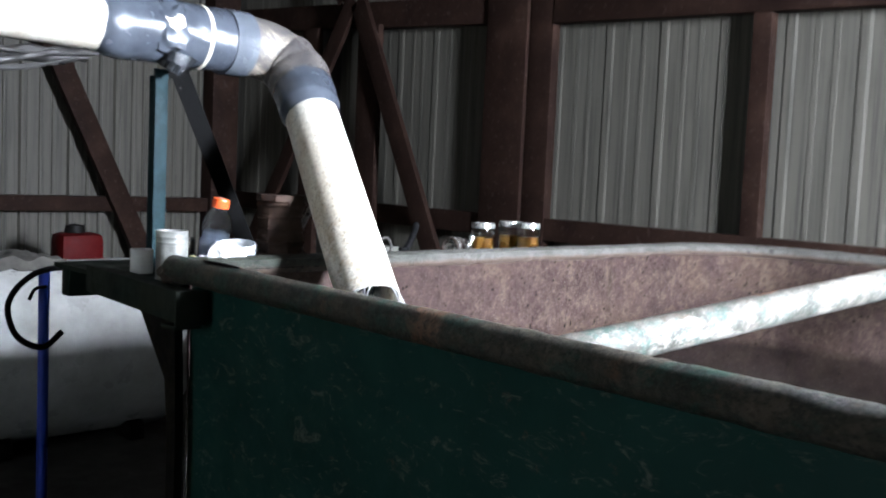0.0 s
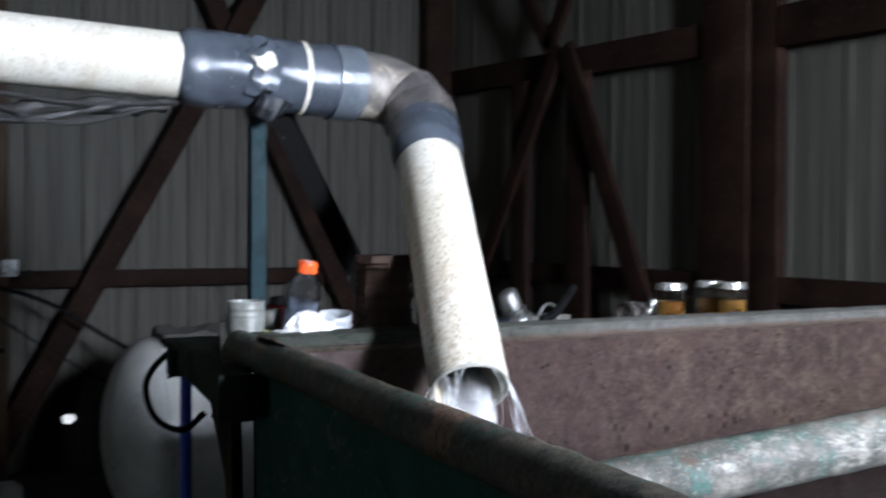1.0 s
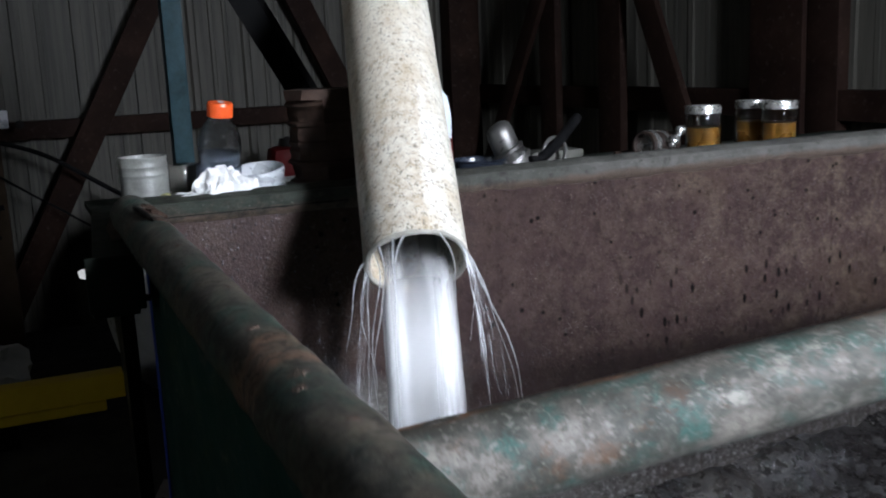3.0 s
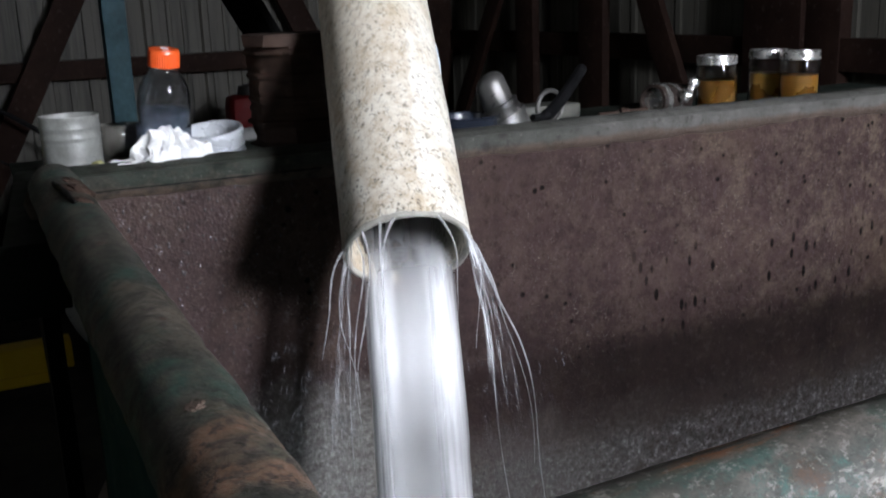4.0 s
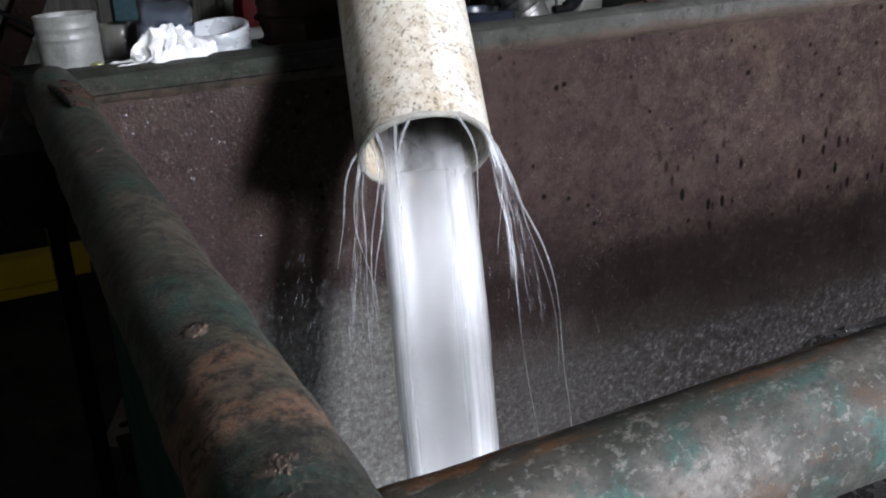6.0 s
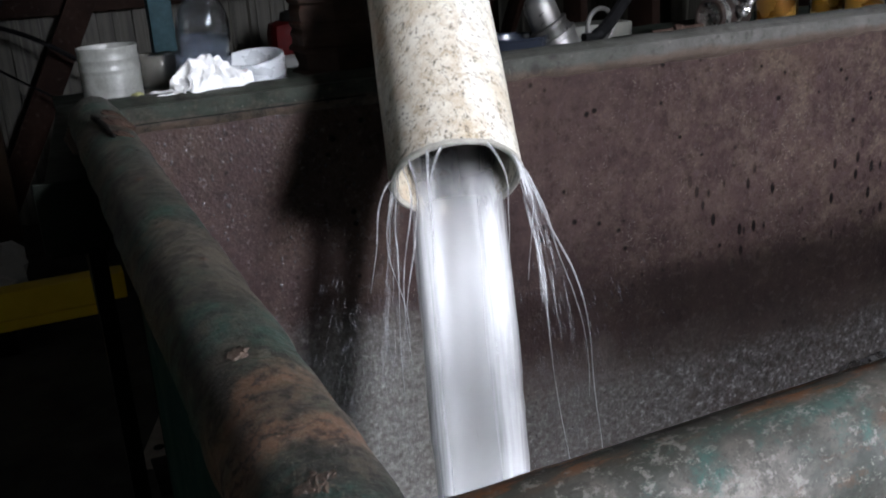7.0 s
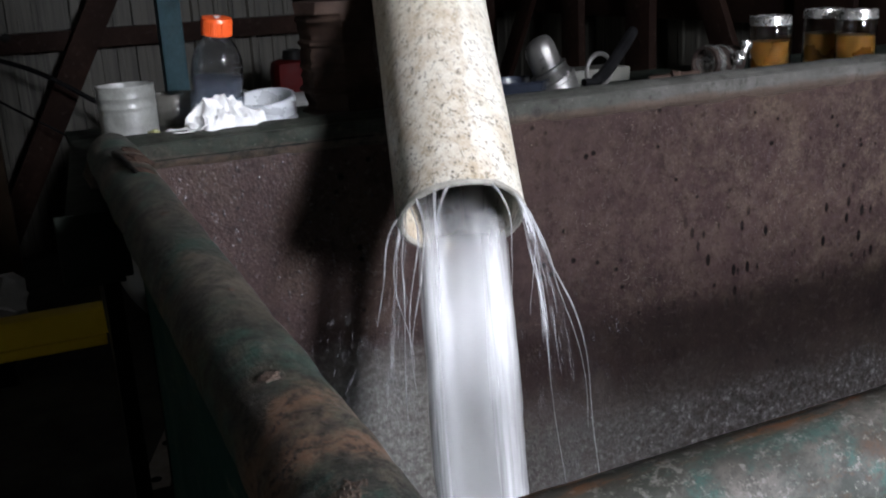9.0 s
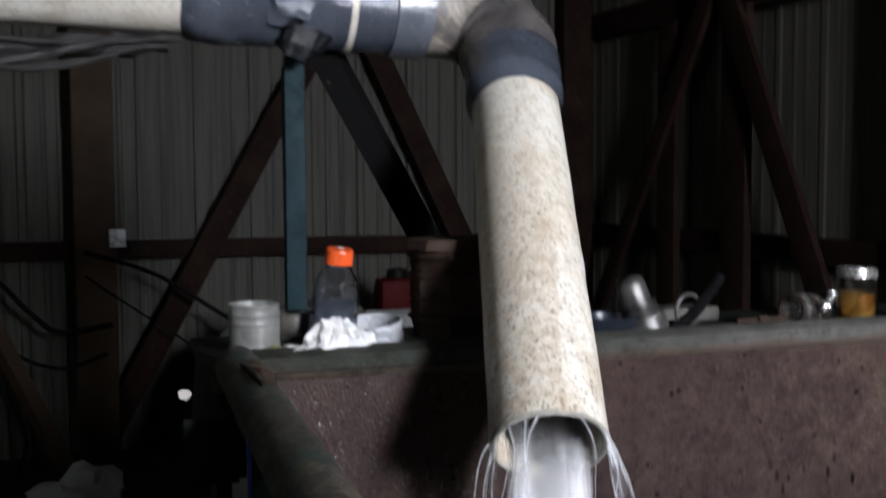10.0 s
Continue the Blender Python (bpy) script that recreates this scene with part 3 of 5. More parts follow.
def plate(o, u, v, nu, nv, thick, lump, freq, seed=0.0):
    """A plate with uneven faces: from corner o along u and v, thick along u x v."""
    bm = bmesh.new()
    o, u, v = Vector(o), Vector(u), Vector(v)
    nrm = u.cross(v).normalized()
    grids = []
    for s in (0.0, thick):
        g = []
        for i in range(nu + 1):
            row = []
            for j in range(nv + 1):
                p = o + u * (i / nu) + v * (j / nv)
                d = lump * noise.fractal((p + Vector((seed, seed, seed))) * freq, 0.9, 2.0, 4)
                row.append(bm.verts.new(p + nrm * (s + d)))
            g.append(row)
        grids.append(g)
    for g in grids:
        for i in range(nu):
            for j in range(nv):
                bm.faces.new((g[i][j], g[i + 1][j], g[i + 1][j + 1], g[i][j + 1]))
    a, b = grids
    for i in range(nu):
        for j in (0, nv):
            bm.faces.new((a[i][j], a[i + 1][j], b[i + 1][j], b[i][j]))
    for j in range(nv):
        for i in (0, nu):
            bm.faces.new((a[i][j], a[i][j + 1], b[i][j + 1], b[i][j]))
    return bm


# ---- the building ----
X_EAST, Y_NORTH, X_WEST, Y_SOUTH, EAVES = 2.66, 4.26, -6.0, -3.0, 4.4


def sheet_mesh(major, minor, height=EAVES + 0.08):
    """One ribbed wall sheet, standing along x with ribs towards -y."""
    prof = []
    for k in range(3):
        s = k * 0.305
        prof += [(s, 0), (s + 0.012, major), (s + 0.042, major), (s + 0.054, 0), (s + 0.125, 0), (s + 0.131, minor), (s + 0.149, minor), (s + 0.155, 0),
                 (s + 0.205, 0), (s + 0.211, minor), (s + 0.229, minor), (s + 0.235, 0)]
    prof.append((0.915, 0))
    bm = bmesh.new()
    for back in (0, 1):
        cols = [[bm.verts.new((x, -d + back * 0.0015, z)) for z in (0, height)] for x, d in prof]
        for a, b in zip(cols, cols[1:]):
            bm.faces.new((a[0], b[0], b[1], a[1]))
    return mesh_of("sheet", bm, False)


SHEET_EAST, SHEET_NORTH = sheet_mesh(0.0045, 0.0018), sheet_mesh(0.020, 0.010)
SHEET_EAST.materials.append(SHEET), SHEET_NORTH.materials.append(SHEET)
wall_east = tagged(new("wall_east"), "grey ribbed metal wall on a rusty frame", "wall", kind="structure")
wall_north = tagged(new("wall_north"), "grey ribbed metal wall with cross bracing", "wall", kind="structure")
for i in range(8):
    part("sheet", SHEET_EAST, None, wall_east, at=pose(X_EAST, Y_NORTH - i * 0.915, -0.06, 0, 0, -90))
for i in range(10):
    if i != 2:
        part("sheet", SHEET_NORTH, None, wall_north, at=pose(X_EAST - (i + 1) * 0.915, Y_NORTH, -0.06))

# one north sheet has a torn hole near its foot
HOLE = (0.141, 0.284)


def holed_sheet():
    bm = bmesh.new()
    x0, x1 = X_EAST - 3 * 0.915, X_EAST - 2 * 0.915
    hx, hz = HOLE
    rim = [(-0.035, 0.022), (-0.01, 0.034), (0.03, 0.026), (0.042, 0.0), (0.012, -0.03), (-0.028, -0.018)]
    outer = [(x0, EAVES), ((x0 + x1) / 2, EAVES), (x1, EAVES), (x1, -0.06), ((x0 + x1) / 2, -0.06), (x0, -0.06)]
    for back in (0, 0.0015):
        a = [bm.verts.new((hx + dx, Y_NORTH + back, hz + dz)) for dx, dz in rim]
        b = [bm.verts.new((x, Y_NORTH + back, z)) for x, z in outer]
        for i in range(6):
            j = (i + 1) % 6
            bm.faces.new((a[i], a[j], b[j], b[i]))
    for k in range(3):
        s = x0 + k * 0.305
        if abs(s + 0.027 - hx) > 0.06:
            box(s, s + 0.054, Y_NORTH - 0.028, Y_NORTH - 0.002, 0, EAVES, 0.006, bm)
        for m in (0.125, 0.205):
            if abs(s + m + 0.015 - hx) > 0.06:
                box(s + m, s + m + 0.030, Y_NORTH - 0.012, Y_NORTH - 0.002, 0, EAVES, 0.005, bm)
    return bm


part("sheet", holed_sheet(), SHEET, wall_north, smooth=False)

# Unseen wall, added so that its opening trims the window lamp's light.
wall_south = tagged(part("wall_south", box(X_WEST, WINDOW[0] - 0.23, Y_SOUTH - 0.1, Y_SOUTH, 0, EAVES), SHEET, smooth=False), "unseen grey metal wall, its window opening shaping the light", "wall", kind="structure")
ws = bmesh.new()
box(WINDOW[0] - 0.23, WINDOW[0] + 0.23, Y_SOUTH - 0.1, Y_SOUTH, 0, WINDOW[2] - 0.47, 0, ws)
box(WINDOW[0] - 0.23, WINDOW[0] + 0.23, Y_SOUTH - 0.1, Y_SOUTH, WINDOW[2] + 0.47, EAVES, 0, ws)
box(WINDOW[0] + 0.23, X_EAST + 0.1, Y_SOUTH - 0.1, Y_SOUTH, 0, EAVES, 0, ws)
part("panel", ws, SHEET, wall_south, smooth=False)
# Unseen wall; its opening is made up to let the fill lamp in.
wall_west = tagged(part("wall_west", box(X_WEST - 0.1, X_WEST, Y_SOUTH - 0.1, FILL_OPENING[1] - 1.15, 0, EAVES), SHEET, smooth=False), "unseen grey metal wall with an opening added for the fill light", "wall", kind="structure")
ww = bmesh.new()
box(X_WEST - 0.1, X_WEST, FILL_OPENING[1] - 1.15, FILL_OPENING[1] + 1.15, 3.20, EAVES, 0, ww)
box(X_WEST - 0.1, X_WEST, FILL_OPENING[1] + 1.15, Y_NORTH + 0.1, 0, EAVES, 0, ww)
part("panel", ww, SHEET, wall_west, smooth=False)
tagged(part("ceiling", box(X_WEST - 0.1, X_EAST + 0.1, Y_SOUTH - 0.1, Y_NORTH + 0.1, EAVES, EAVES + 0.1), ROOF, smooth=False), "dull grey metal roof sheeting", "ceiling", kind="structure")
tagged(part("floor", plate((X_WEST - 0.1, Y_SOUTH - 0.1, -0.2), (X_EAST - X_WEST + 0.2, 0, 0), (0, Y_NORTH - Y_SOUTH + 0.2, 0), 40, 40, 0.2, 0.004, 1.5), CONCRETE),
       "dark stained concrete floor", "floor", kind="structure")
tagged(part("ground", plate((-400, -400, -0.4), (800, 0, 0), (0, 800, 0), 40, 40, 0.15, 0.0, 1), m_plain("pale_dry_gravel", (0.55, 0.53, 0.49), (0.66, 0.64, 0.60), 2, 0.9)), "pale dry gravel ground outside the shed", "ground", kind="structure")

# frame of the walls: columns, girts and braces
FX = X_EAST - 0.03
frame_east = tagged(new("trim_east"), "rusty red-brown steel wall framing", "wall frame", kind="structure")
frame_north = tagged(new("trim_north"), "rusty red-brown steel wall framing with cross braces", "wall frame", kind="structure")


def strut(name, parent, a, b, w, d, normal):
    """A channel from a to b, w wide in the wall's plane and d deep along normal."""
    a, b, nrm = Vector(a), Vector(b), Vector(normal)
    ax = (b - a).normalized()
    s = ax.cross(nrm).normalized()
    m = Matrix((s, nrm, ax)).transposed().to_4x4()
    m.translation = a
    bm = bmesh.new()
    length, t = (b - a).length, 0.008
    box(-w / 2, w / 2, d - t, d, 0, length, 0.002, bm)
    box(-w / 2, -w / 2 + t, 0, d - t, 0, length, 0.002, bm)
    box(w / 2 - t, w / 2, 0, d - t, 0, length, 0.002, bm)
    return part(name, bm, FRAME, parent, at=m)


EN, NN = (-1, 0, 0), (0, -1, 0)
# east wall
strut("girt", frame_east, (FX, Y_SOUTH, 2.10), (FX, 1.16, 2.255), 0.17, 0.06, EN)
strut("girt", frame_east, (FX, 1.60, 2.275), (FX, Y_NORTH, 2.42), 0.15, 0.06, EN)
strut("girt", frame_east, (FX, Y_SOUTH, 1.16), (FX, Y_NORTH, 1.165), 0.11, 0.05, EN)
strut("girt", frame_east, (FX, Y_SOUTH, 3.5), (FX, Y_NORTH, 3.5), 0.13, 0.10, EN)
strut("column", frame_east, (FX, 1.46, 0), (FX, 1.46, EAVES), 0.28, 0.075, EN)
strut("column", frame_east, (FX, 1.24, 0), (FX, 1.24, EAVES), 0.15, 0.055, EN)
strut("post", frame_east, (FX, 0.05, 0), (FX, 0.05, EAVES), 0.080, 0.05, EN)
strut("post", frame_east, (FX - 0.065, 3.14, 0), (FX - 0.065, 3.14, 2.28), 0.17, 0.04, EN)
strut("post", frame_east, (FX - 0.065, 2.55, 0), (FX - 0.065, 2.55, 2.26), 0.19, 0.04, EN)
strut("brace", frame_east, (FX - 0.115, 2.62, 2.40), (FX - 0.115, 1.72, 0.65), 0.13, 0.03, EN)
strut("brace", frame_east, (FX - 0.115, 2.66, 2.42), (FX - 0.115, 3.86, 0.70), 0.11, 0.03, EN)
strut("brace", frame_east, (FX - 0.115, 2.76, 2.42), (FX - 0.115, 3.35, 3.18), 0.10, 0.03, EN)
strut("brace", frame_east, (FX - 0.115, 2.78, 2.42), (FX - 0.115, 2.16, 3.3), 0.10, 0.03, EN)
# north wall
NY = Y_NORTH - 0.03
strut("girt", frame_north, (X_WEST, NY, 1.115), (X_EAST, NY, 1.115), 0.095, 0.10, NN)
strut("girt", frame_north, (X_WEST, NY, 3.3), (X_EAST, NY, 3.3), 0.13, 0.10, NN)
strut("column", frame_north, (2.49, NY, 0), (2.49, NY, EAVES), 0.20, 0.14, NN)
strut("brace", frame_north, (0.66, NY - 0.10, 3.4), (2.06, NY - 0.10, 0.45), 0.13, 0.06, NN)
strut("brace", frame_north, (1.51, NY - 0.16, 3.4), (-0.34, NY - 0.16, 0.0), 0.13, 0.06, NN)
tagged(part("timber_post", box(-0.40, -0.20, NY - 0.30, NY - 0.14, 0, EAVES, 0.012), WOOD), "old brown timber post against the wall", "post")

# ---- the steel tank ----
TX, TY, RIM = 2.36, -2.6, 1.2     # right wall, near wall, height of the rim
CORNER = 0.32                      # radius of the far right corner


def wall_line(inset, x0, y0, step=0.03):
    """The plan of the far wall and the right wall, round the corner, set out by inset."""
    r, cx, cy = CORNER + inset, TX - CORNER, -CORNER
    n = int((cx - x0) / step)
    out = [Vector((x0 + (cx - x0) * k / n, inset, 0)) for k in range(n)]
    out += [Vector((cx + r * math.sin(a), cy + r * math.cos(a), 0)) for a in [math.pi / 2 * k / 16 for k in range(17)]]
    n = int((cy - y0) / step)
    return out + [Vector((TX + inset, cy + (y0 - cy) * k / n, 0)) for k in range(1, n + 1)]


def bent_wall(z0, z1, nz, bump, freq):
    bm = bmesh.new()
    grids = []
    for inset in (0.0, 0.012):
        g = []
        for p in wall_line(inset, 0.034, TY):
            away = Vector((p.x - 1.0, p.y + 1.3, 0)).normalized()
            row = []
            for k in range(nz + 1):
                q = p + Vector((0, 0, z0 + (z1 - z0) * k / nz))
                row.append(bm.verts.new(q + away * bump * noise.fractal(q * freq, 0.9, 2.0, 4)))
            g.append(row)
        grids.append(g)
    for g in grids:
        for a, b in zip(g, g[1:]):
            for k in range(nz):
                bm.faces.new((a[k], b[k], b[k + 1], a[k + 1]))
    a, b = grids
    for i in range(len(a) - 1):
        for k in (0, nz):
            bm.faces.new((a[i][k], a[i + 1][k], b[i + 1][k], b[i][k]))
    return bm


RAIL_R = 0.0305


def rail_at(y):
    """The middle of the left rail, which sinks a little towards the near end."""
    return (0.008, y, 1.178 + 0.008 * y)


tank = thing("steel_tank", pose(0, 0, 0), "large open steel tank, green outside and rusty inside", "tank")
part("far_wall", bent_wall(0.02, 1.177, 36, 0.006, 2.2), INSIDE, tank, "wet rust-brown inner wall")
side = plate((0.030, -0.03, 0.02), (0, -2.57, 0), (0, 0, 1.146), 80, 30, 0.012, 0.003, 2.0)
side.normal_update()
sm = mesh_of("side_wall", side)
sm.materials.append(GREEN), sm.materials.append(INSIDE)
for f in sm.polygons:
    f.material_index = 1 if f.center.x > 0.037 else 0
part("side_wall", sm, None, tank, "dark green scratched outer wall")
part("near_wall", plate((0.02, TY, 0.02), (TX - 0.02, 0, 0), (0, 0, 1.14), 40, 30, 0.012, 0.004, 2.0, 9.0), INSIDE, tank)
part("floor_plate", box(0.045, TX, TY + 0.02, -0.01, 0.02, 0.04), INSIDE, tank)
rail = part("rim_rail", sweep(line(rail_at(0.035), rail_at(TY), 320), RAIL_R, 36, wobble=0.0017, freq=26), RAIL, tank, "round pipe rim with green paint worn to rust")


def lump(r, seed, flat=0.5):
    bm = bmesh.new()
    bmesh.ops.create_icosphere(bm, subdivisions=3, radius=r)
    for v in bm.verts:
        k = 1 + 0.5 * noise.fractal(v.co / r * 1.3 + Vector((seed, 3.1 * seed, 0)), 0.9, 2.0, 3)
        v.co = Vector((v.co.x * k, v.co.y * k, v.co.z * k * flat))
    return bm


def crumbs(r, seed):
    """A patch of crusty weld spatter."""
    bm = bmesh.new()
    bmesh.ops.create_icosphere(bm, subdivisions=4, radius=r)
    for v in bm.verts:
        u = v.co / r
        k = 0.75 + 0.45 * noise.noise(u * 1.6 + Vector((seed * 9, 0, 0)))
        h = 0.12 + 0.22 * abs(noise.noise(u * 4.5 + Vector((0, seed * 9, 0))))
        v.co = Vector((u.x * r * k * 0.8, u.y * r * k, u.z * r * h))
    return bm


def on_rail(y, a, lift=0.0):
    """A pose on the rail's skin, turned a degrees from its top."""
    x, _, z = rail_at(y)
    return pose(x + math.sin(radians(a)) * (RAIL_R - 0.0008 + lift), y, z + (RAIL_R - 0.0008 + lift) * math.cos(radians(a)), 0, a, 0)


for y, r, a in ((-0.435, 0.008, -2), (-0.552, 0.007, -4), (-0.806, 0.010, -10), (-0.930, 0.014, -8), (-0.949, 0.009, -20), (-1.02, 0.008, 2), (-1.20, 0.009, -10), (-0.30, 0.006, 4), (-0.66, 0.005, 12), (-0.885, 0.006, 16), (-1.5, 0.008, -6), (-1.75, 0.01, 0)):
    part("weld_scab", crumbs(r * 0.85, y), SCAB, tank, at=on_rail(y, a))
    part("gouge", lump(r * 0.16, y * 5, 0.5), DARK_STEEL, tank, at=on_rail(y + 0.4 * r, a, 0.0004) @ pose(0, 0, 0, 0, 0, 30 + 200 * y) @ Matrix.Diagonal((2.2, 0.6, 1.0, 1)))
part("corner_crack", sweep(smooth_path([(-0.004, -0.125, 1.2098), (0.001, -0.165, 1.2096), (0.003, -0.20, 1.2090), (0.006, -0.255, 1.2082)], 8), [0.0012, 0.0022, 0.0030] + [0.0034] * 16 + [0.0026] * 5 + [0.001], 8, wobble=0.0014, freq=120), DARK_STEEL, tank, "dark crack along the corner weld")
for x, y, r, seed in ((0.024, -0.16, 0.026, 1.7), (0.020, -0.235, 0.018, 2.9), (0.030, -0.10, 0.020, 4.1)):
    part("rust_scale", crumbs(r, seed), RUSTY, tank, "flaking brown rust scale", at=on_rail(y, 24 if x > 0.022 else 12))
far_rim = part("far_rim", sweep([p + Vector((0, 0, RIM - 0.024)) for p in wall_line(0.032, 0.004, TY, 0.014)], 0.026, 20, wobble=0.002, freq=20, flat=1.45), FAR_RIM, tank, "worn grey-green rolled rim")
part("rim_flange", plate((0.03, -0.004, RIM - 0.026), (0, 0, 0.020), (TX - CORNER - 0.04, 0, 0), 3, 120, 0.008, 0.0015, 9), FAR_RIM, tank)
part("rim_rail", sweep(line((0.0, TY, RIM - 0.030), (TX, TY, RIM - 0.030), 100), 0.0295, 24, wobble=0.0015, freq=26), RAIL, tank)
SPREAD = ((0.038, -0.8396, 1.0685), (2.35, -1.040, 1.257))
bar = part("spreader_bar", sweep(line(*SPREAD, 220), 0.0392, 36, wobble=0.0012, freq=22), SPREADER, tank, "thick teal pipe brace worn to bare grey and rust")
part("weld_bead", sweep([(0.048 + 0.004 * math.sin(5 * a), -0.840 + 0.0405 * math.cos(a), 1.069 + 0.0405 * math.sin(a)) for a in [2 * math.pi * k / 40 for k in range(41)]], 0.005, 8, wobble=0.003, freq=90), RAIL, tank)
# Thin dark rod stands in for the shadow line under the flange.
part("rim_shade_line", sweep(line((0.04, -0.0050, RIM - 0.0265), (0.42, -0.0050, RIM - 0.0265), 40), 0.0013, 8, wobble=0.0012, freq=40), DARK_STEEL, tank, "dark line under the rim, standing in for its shaded gap")
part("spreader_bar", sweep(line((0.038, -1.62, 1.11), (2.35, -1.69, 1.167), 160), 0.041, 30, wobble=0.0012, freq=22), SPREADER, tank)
part("corner_knuckle", lump(0.033, 1.3, 0.85), FAR_RIM, tank, at=pose(0.006, 0.034, RIM - 0.030))


def bank():
    """The mud bank: high along the far wall, lower towards the middle."""
    bm = bmesh.new()
    nx, ny = 110, 130
    g = []
    for i in range(nx + 1):
        row = []
        for j in range(ny + 1):
            x, y = 0.046 + (TX - 0.056) * i / nx, -0.004 + (TY + 0.02) * j / ny
            cx, cy = x - (TX - CORNER), y + CORNER
            if cx > 0 and cy > 0 and math.hypot(cx, cy) > CORNER - 0.006:
                k = (CORNER - 0.006) / math.hypot(cx, cy)
                x, y = TX - CORNER + cx * k, -CORNER + cy * k
            d = -y
            z = 0.535 - 0.25 * min(1.0, d / 0.75) - 0.20 * min(1.0, max(0.0, d - 0.75) / 0.6) + 0.055 * min(1.0, max(0.0, (x - 0.8) / 0.9))
            z += 0.030 * noise.fractal(Vector((x * 3.3, y * 3.3, 1.0)), 0.8, 2.0, 5) + 0.010 * noise.fractal(Vector((x * 15, y * 15, 4.0)), 0.7, 2.0, 5)
            row.append(bm.verts.new((x, y, z)))
        g.append(row)
    for i in range(nx):
        for j in range(ny):
            bm.faces.new((g[i][j], g[i + 1][j], g[i + 1][j + 1], g[i][j + 1]))
    edge = [v for v in bm.edges if v.is_boundary]
    low = bmesh.ops.extrude_edge_only(bm, edges=edge)["geom"]
    for v in low:
        if isinstance(v, bmesh.types.BMVert):
            v.co.z = 0.045
    return bm


tagged(part("wet_sediment", bank(), SEDIMENT), "wet grey gritty sediment in the bottom of the tank", "sediment", kind="stuff")

# ---- steel table behind the tank ----
TABLE = 1.13
table = thing("steel_table", pose(0, 0, 0), "grimy dark green steel work table behind the tank", "table")
part("tabletop", plate((-0.02, 0.075, TABLE - 0.012), (2.1, 0, 0), (0, 0.60, 0), 60, 20, 0.012, 0.002, 5), TABLE_GREEN, table)
part("side_beam", box(-0.0265, 0.0265, 0.0, 0.59, 1.074, 1.144, 0.006), TABLE_GREEN, table, "box beam ending beside the tank", at=pose(-0.0385, -0.13, 0, 0, 0, -4.2))
part("beam_cap", box(-0.075, 0.0, -0.137, -0.131, 1.070, 1.148, 0.002), TABLE_GREEN, table)
part("back_rail", box(-0.01, 2.05, 0.60, 0.65, 1.04, 1.117, 0.006), TABLE_GREEN, table)
part("bracket", box(-0.07, -0.008, -0.125, -0.06, 1.061, 1.0685, 0.001), TABLE_GREEN, table)
leg = bmesh.new()
outline = ((0.13, 1.08), (-0.045, 1.08), (-0.055, 0.97), (-0.062, 0.80), (-0.062, 0.0), (-0.022, 0.0), (-0.022, 0.80), (-0.005, 0.93))
sides = [[leg.verts.new((x, y, z)) for y, z in outline] for x in (-0.030, -0.010)]
leg.faces.new(sides[0]), leg.faces.new(sides[1][::-1])
for k in range(len(outline)):
    leg.faces.new((sides[0][k], sides[0][k - 1], sides[1][k - 1], sides[1][k]))
part("leg", leg, DARK_STEEL, table, "black leg with a tapered gusset", smooth=False)
part("leg", sweep(line((2.0, 0.62, 1.05), (2.0, 0.62, 0.0), 6), 0.03, 4), DARK_STEEL, table)
part("leg", sweep(line((1.0, 0.62, 1.05), (1.0, 0.62, 0.0), 6), 0.03, 4), DARK_STEEL, table)

# ---- the fill pipe ----
END, ELB = Vector((0.3500, -0.2690, 1.1150)), Vector((0.4936, 0.1944, 1.56))
UP = (ELB - END).normalized()
RUN_Z = 1.752
BEND = END + UP * ((RUN_Z - END.z) / UP.z)
RUN = Vector((-1.0, -0.02, 0.022)).normalized()
pipe = thing("fill_pipe", pose(0, 0, 0), "thick cream plastic pipe with black taped joints pouring water", "pipe")
R = 0.0735


def hollow(points, r, thick, seg=48, wob=0.0):
    bm = bmesh.new()
    sweep(points, r, seg, False, bm, wob, 12)
    n = len(points) * seg
    sweep(points, r - thick, seg, False, bm)
    bm.verts.ensure_lookup_table()
    for base in (0, n - seg):
        for k in range(seg):
            j = (k + 1) % seg
            bm.faces.new((bm.verts[base + k], bm.verts[base + j], bm.verts[n + base + j], bm.verts[n + base + k]))
    return bm


LOWER = (ELB - END).length + 0.02
part("pipe_lip", sweep([END - UP * 0.0006 + (UP.cross(Vector((0, 0, 1))).normalized() * math.cos(a) + UP.cross(Vector((0, 0, 1))).normalized().cross(UP) * math.sin(a)) * (R - 0.0037) for a in [2 * math.pi * k / 60 for k in range(61)]], 0.0042, 8, False, wobble=0.0012, freq=70), m_plain("grimy_grey_pipe_lip", (0.22, 0.21, 0.18), (0.42, 0.40, 0.35), 40, 0.5, 0.0, 0.6), pipe, "grimy cut edge of the pipe")
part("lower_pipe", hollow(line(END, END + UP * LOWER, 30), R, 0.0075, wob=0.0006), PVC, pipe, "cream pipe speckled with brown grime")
arc = []
a0, a1 = BEND - UP * 0.17, BEND + RUN * 0.17
for k in range(25):
    t = k / 24
    arc.append(a0 * (1 - t) ** 2 + BEND * 2 * t * (1 - t) + a1 * t * t)
part("elbow", sweep(arc, R + 0.009, 40, False, wobble=0.0015, freq=14), ELBOW, pipe, "tan smeared elbow")
part("tape_wrap", sweep(line(END + UP * (LOWER - 0.028), BEND - UP * 0.145, 14), [R + 0.002, R + 0.004, R + 0.006] + [R + 0.011] * 11, 40, False, wobble=0.003, freq=18), WRAP, pipe, "glossy grey tape round the joint")
run = lambda s: BEND + RUN * s
